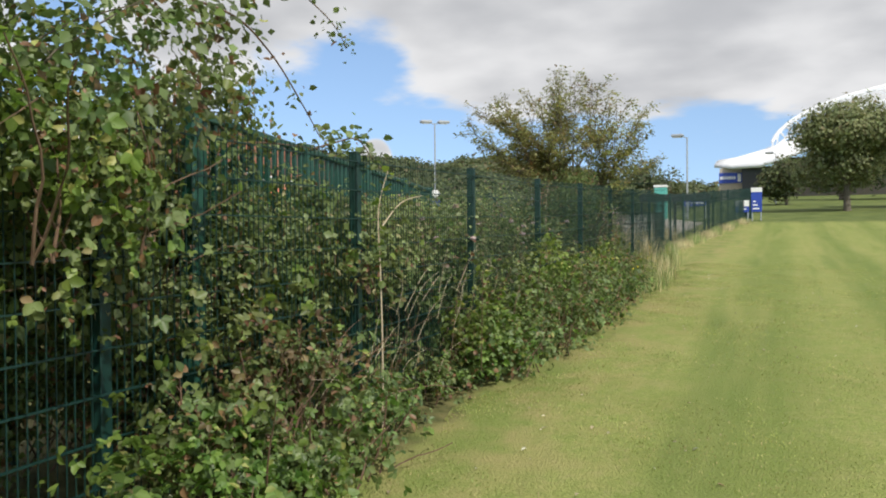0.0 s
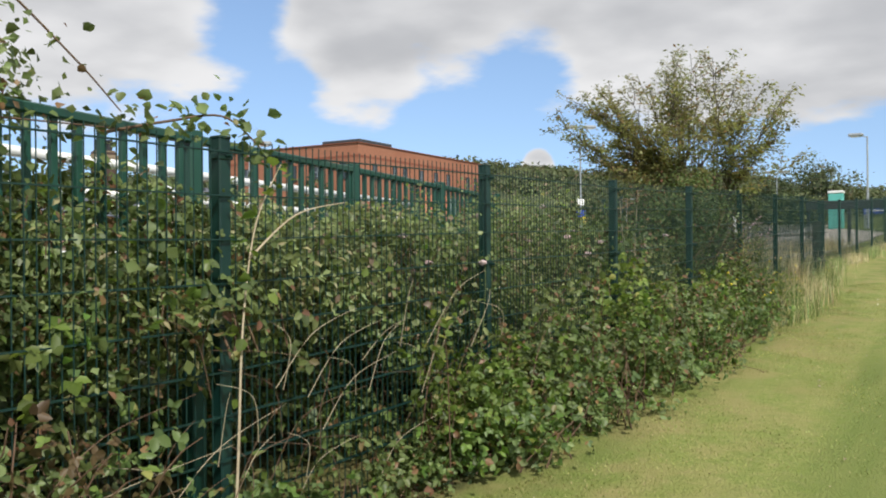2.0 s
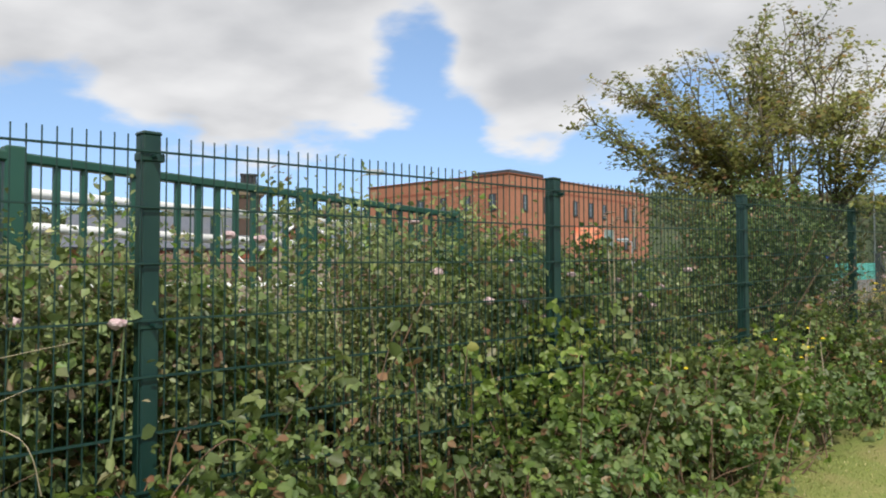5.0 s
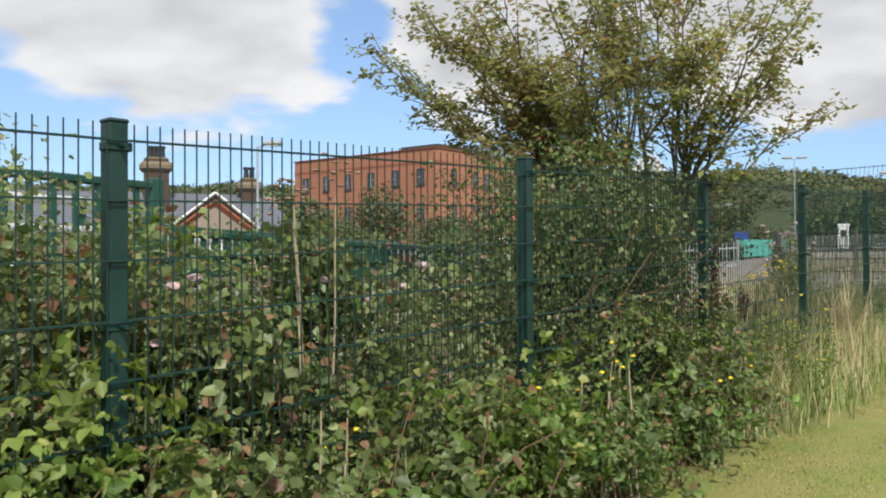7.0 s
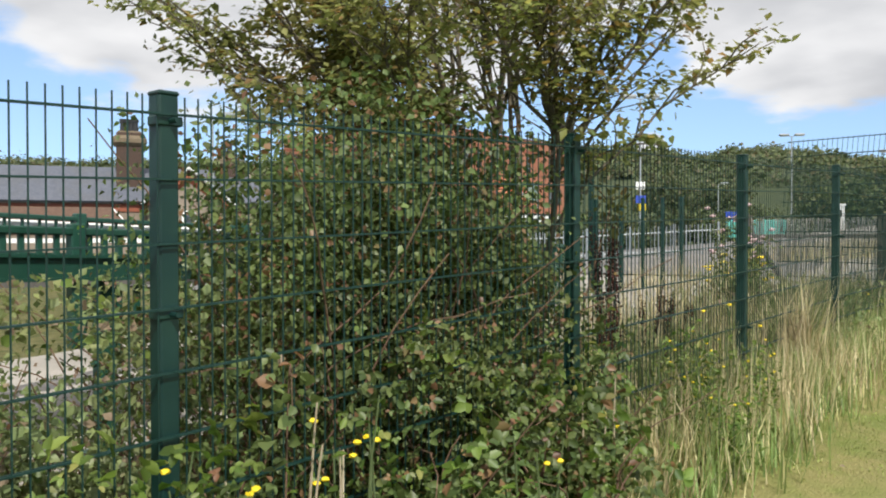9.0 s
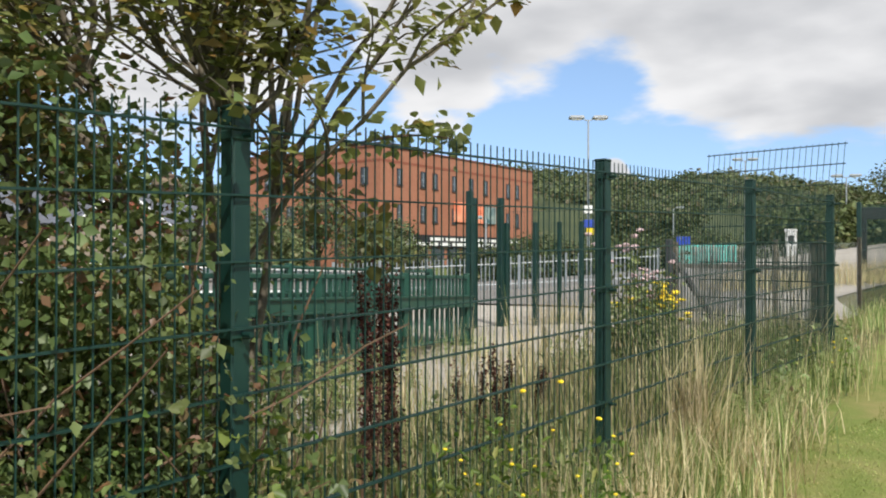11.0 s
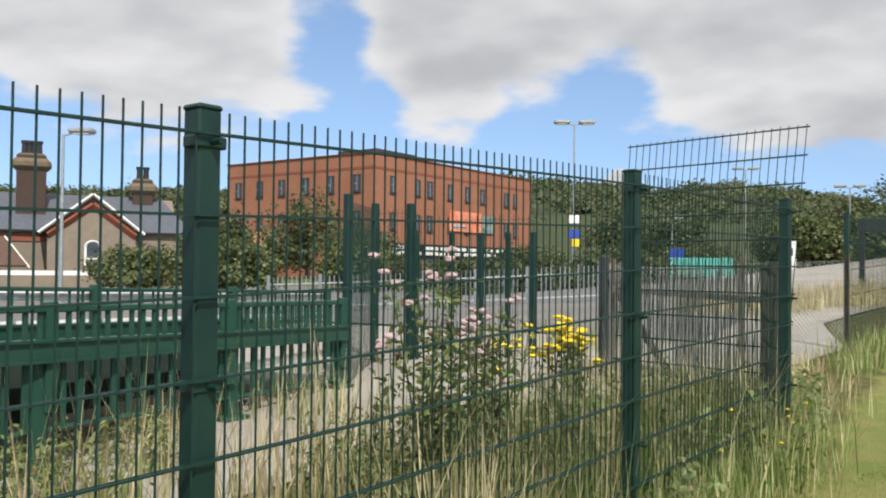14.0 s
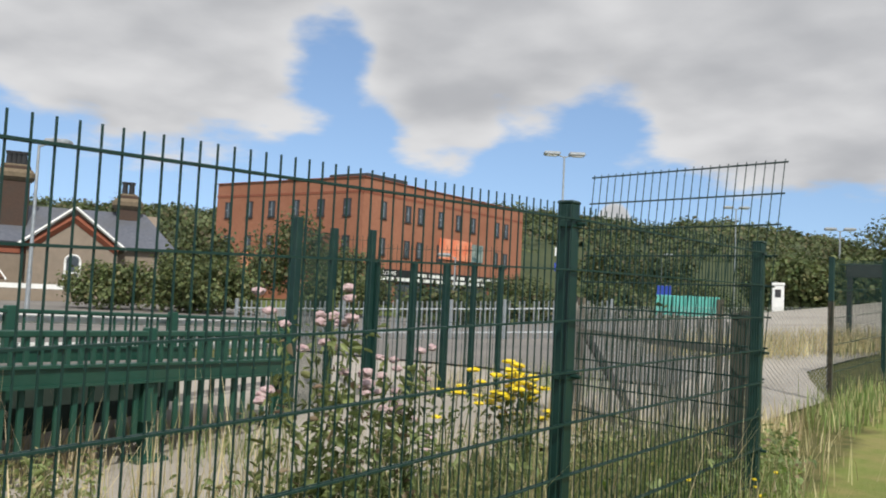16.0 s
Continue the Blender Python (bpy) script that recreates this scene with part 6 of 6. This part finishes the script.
for i, (x, y, z, n) in enumerate(((-1.95, 13.0, 0.95, 3), (-1.95, 13.45, 1.05, 4), (-2.0, 13.7, 0.95, 3), (-1.9, 13.2, 0.85, 3), (-1.85, 14.3, 0.75, 2), (-2.0, 11.4, 0.95, 2), (-2.1, 17.2, 0.95, 3), (-2.0, 15.2, 0.8, 2), (-2.2, 22.4, 0.55, 4), (-2.25, 22.9, 0.5, 3))):
    weed("straggling weed with small yellow flowers", x, y, z, 720 + i, n, PETAL_YELLOW, 0.028, stems=4, leaves=90, leaf=0.045, stem_mat=STEM_DRY if i % 2 else STEM_GREEN, leaf_mat=LEAF_LIT if i % 3 else LEAF_BACK, r=0.2)
for i, (x, y, h) in enumerate(((-2.1, 16.65, 0.85), (-2.0, 16.9, 0.6), (-2.15, 17.3, 0.7), (-1.95, 16.3, 0.6))):
    weed("pale green bushy weed with tiny yellow buds by the fence", x, y, h, 790 + i, 8, PETAL_YELLOW, 0.018, stems=14, leaves=700, leaf=0.042, leaf_mat=LEAF_LIT, r=0.3)
for i in range(10):
    y = 17.0 + i * 0.62
    tuft("pale seeding grass leaning through the wire", -2.55 - 0.08 * (i % 3), y, 0.16, 26, (0.7, 1.25), GRASS_DRY, 860 + i, 0.0035, 0.55)
bush("bramble climbing the wire beside the tree", 13.9, 15.9, -2.4, -2.15, 1.45, 380, 10, 0.045, LEAF_BRAMBLE, 206, low=0.1, stems=18, spread=0.09, pale=0.2)
for i, (x, y, h) in enumerate(((-4.7, 17.2, 0.6), (-5.1, 17.9, 0.7), (-5.3, 18.6, 0.6), (-4.9, 16.7, 0.8), (-5.6, 19.3, 0.5), (-5.9, 20.2, 0.45))):
    weed("rank green weed growing at the foot of the ramp", x, y, h, 820 + i, 0, PETAL_YELLOW, 0.03, stems=12, leaves=700, leaf=0.06, leaf_mat=LEAF_WEED, r=0.4)
UMBEL = material("dried_umbel", (0.22, 0.13, 0.09), (0.30, 0.19, 0.13), 30, 0.9, 0.1)
for i, (x, y, h) in enumerate(((-2.62, 9.4, 2.0), (-2.65, 11.8, 1.98), (-2.62, 11.6, 1.85))):
    weed("dried brown umbel rising above the scrub", x, y, h, 750 + i, 22, UMBEL, 0.034, stems=2, leaves=0, flat=True, stem_mat=STEM_DRY, r=0.08)
for i, (x, y, h) in enumerate(((-2.65, 8.9, 1.75), (-2.7, 9.9, 1.8), (-2.7, 12.2, 1.6), (-2.65, 7.6, 1.7), (-2.7, 10.8, 1.65))):
    weed("tall weed with faded pink heads among the scrub", x, y, h, 755 + i, 5, PETAL_PINK, 0.065, stems=5, leaves=120, leaf=0.07, r=0.3)
RED_SEED = leaf_material("rust_seed_head", (0.035, 0.012, 0.009), (0.085, 0.028, 0.018), (0.13, 0.06, 0.035), 0.15, 0.15, 0.8)


def dock(x, y, h, spikes, seed):
    """A dock gone to seed: stiff stems with thick rust brown spikes of many small seeds and a few leaves low down."""
    rng = np.random.default_rng(seed)
    gz = ground_z(x, y)
    t = thing("dock_plant", "rust brown seeding dock behind the fence", "weed", (x, y, gz))
    paths, pts = [], []
    for k in range(spikes):
        p = branch(rng, (rng.normal() * 0.05, rng.normal() * 0.05, -0.02), (rng.normal() * 0.06, rng.normal() * 0.06, 1), h * rng.uniform(0.8, 1.0), 0.006, 10, 0.0, 0.03)
        paths.append(p)
        for q, _ in p[5:]:
            pts += [q + Vector((rng.normal() * 0.014, rng.normal() * 0.014, rng.normal() * 0.05 * h)) for _ in range(110)]
    obj("stem_tangle", tubes(paths, 4), STEM_BROWN, t)["kind"] = "stuff"
    obj("seed_spike", leaf_mesh("seeds", [tuple(p) for p in pts], rng, (0.012, 0.022), 0.9, 0.2, simple=True), RED_SEED, t)["kind"] = "stuff"
    low = np.array([tuple(p[rng.integers(1, 5)][0]) for p in paths for _ in range(14)]) + rng.normal(size=(14 * spikes, 3)) * 0.05
    obj("foliage", leaf_mesh("leaves", low, rng, (0.05, 0.10), 0.35, 0.3), LEAF_BRAMBLE, t)["kind"] = "stuff"


for i, (x, y, h, n) in enumerate(((-2.75, 16.66, 1.48, 4), (-2.75, 16.82, 1.44, 3), (-2.9, 17.5, 0.95, 2), (-2.9, 17.9, 0.9, 2), (-3.0, 18.3, 0.85, 2))):
    dock(x, y, h, n, 740 + i)
for i, (x, y, w) in enumerate(((-2.5, 23.3, 0.3), (-2.75, 24.4, 0.4), (-2.4, 22.2, 0.28), (-2.2, 20.4, 0.25))):
    bush("low nettle patch at the fence foot", y - 0.7, y + 0.7, x - w, x + w * 0.6, 0.55, 150, 9, 0.05, LEAF_BACK, 760 + i, name="nettle_patch", stems=10, pale=0.12, stem_mat=STEM_GREEN)


# ---- lawn surface: short blades and litter ----
def make_lawn_blades():
    rng = np.random.default_rng(77)
    n = 60000
    y = rng.uniform(1.5, 24.0, n)
    x = -1.75 + rng.random(n) ** 1.6 * 4.2 + 0.12 * np.sin(y * 2.7)
    z = np.array([ground_z(a, b) for a, b in zip(x, y)]) + 0.005
    keep = (noise_field(x, y) + rng.normal(size=n) * 0.25) > -0.1
    me = blade_mesh("lawn_blades", np.column_stack([x, y, z])[keep], rng, (0.008, 0.024), 0.003, 0.9)
    tagged(obj("lawn_blades", me, leaf_material("short_lawn_grass", (0.18, 0.22, 0.05), (0.30, 0.33, 0.11), (0.40, 0.36, 0.17), 0.16, 0.3, 0.7)), "short mown grass blades", "grass", kind="stuff")
    m = 170
    y = rng.uniform(2.5, 20.0, m)
    x = -1.5 + rng.random(m) * 3.2
    z = np.array([ground_z(a, b) for a, b in zip(x, y)]) + 0.018
    me = leaf_mesh("leaf_litter", np.column_stack([x, y, z]), rng, (0.02, 0.045), 0.6, 3.0)
    tagged(obj("leaf_litter", me, leaf_material("dead_leaf", (0.20, 0.14, 0.07), (0.50, 0.46, 0.36), (0.7, 0.68, 0.6), 0.1, 0.1)), "small pale dead leaves scattered on the lawn", "leaf litter", kind="stuff")


def noise_field(x, y):
    return np.sin(x * 3.1 + np.sin(y * 1.3) * 1.7) * 0.5 + np.sin(y * 2.3 + x * 1.1) * 0.5


make_lawn_blades()
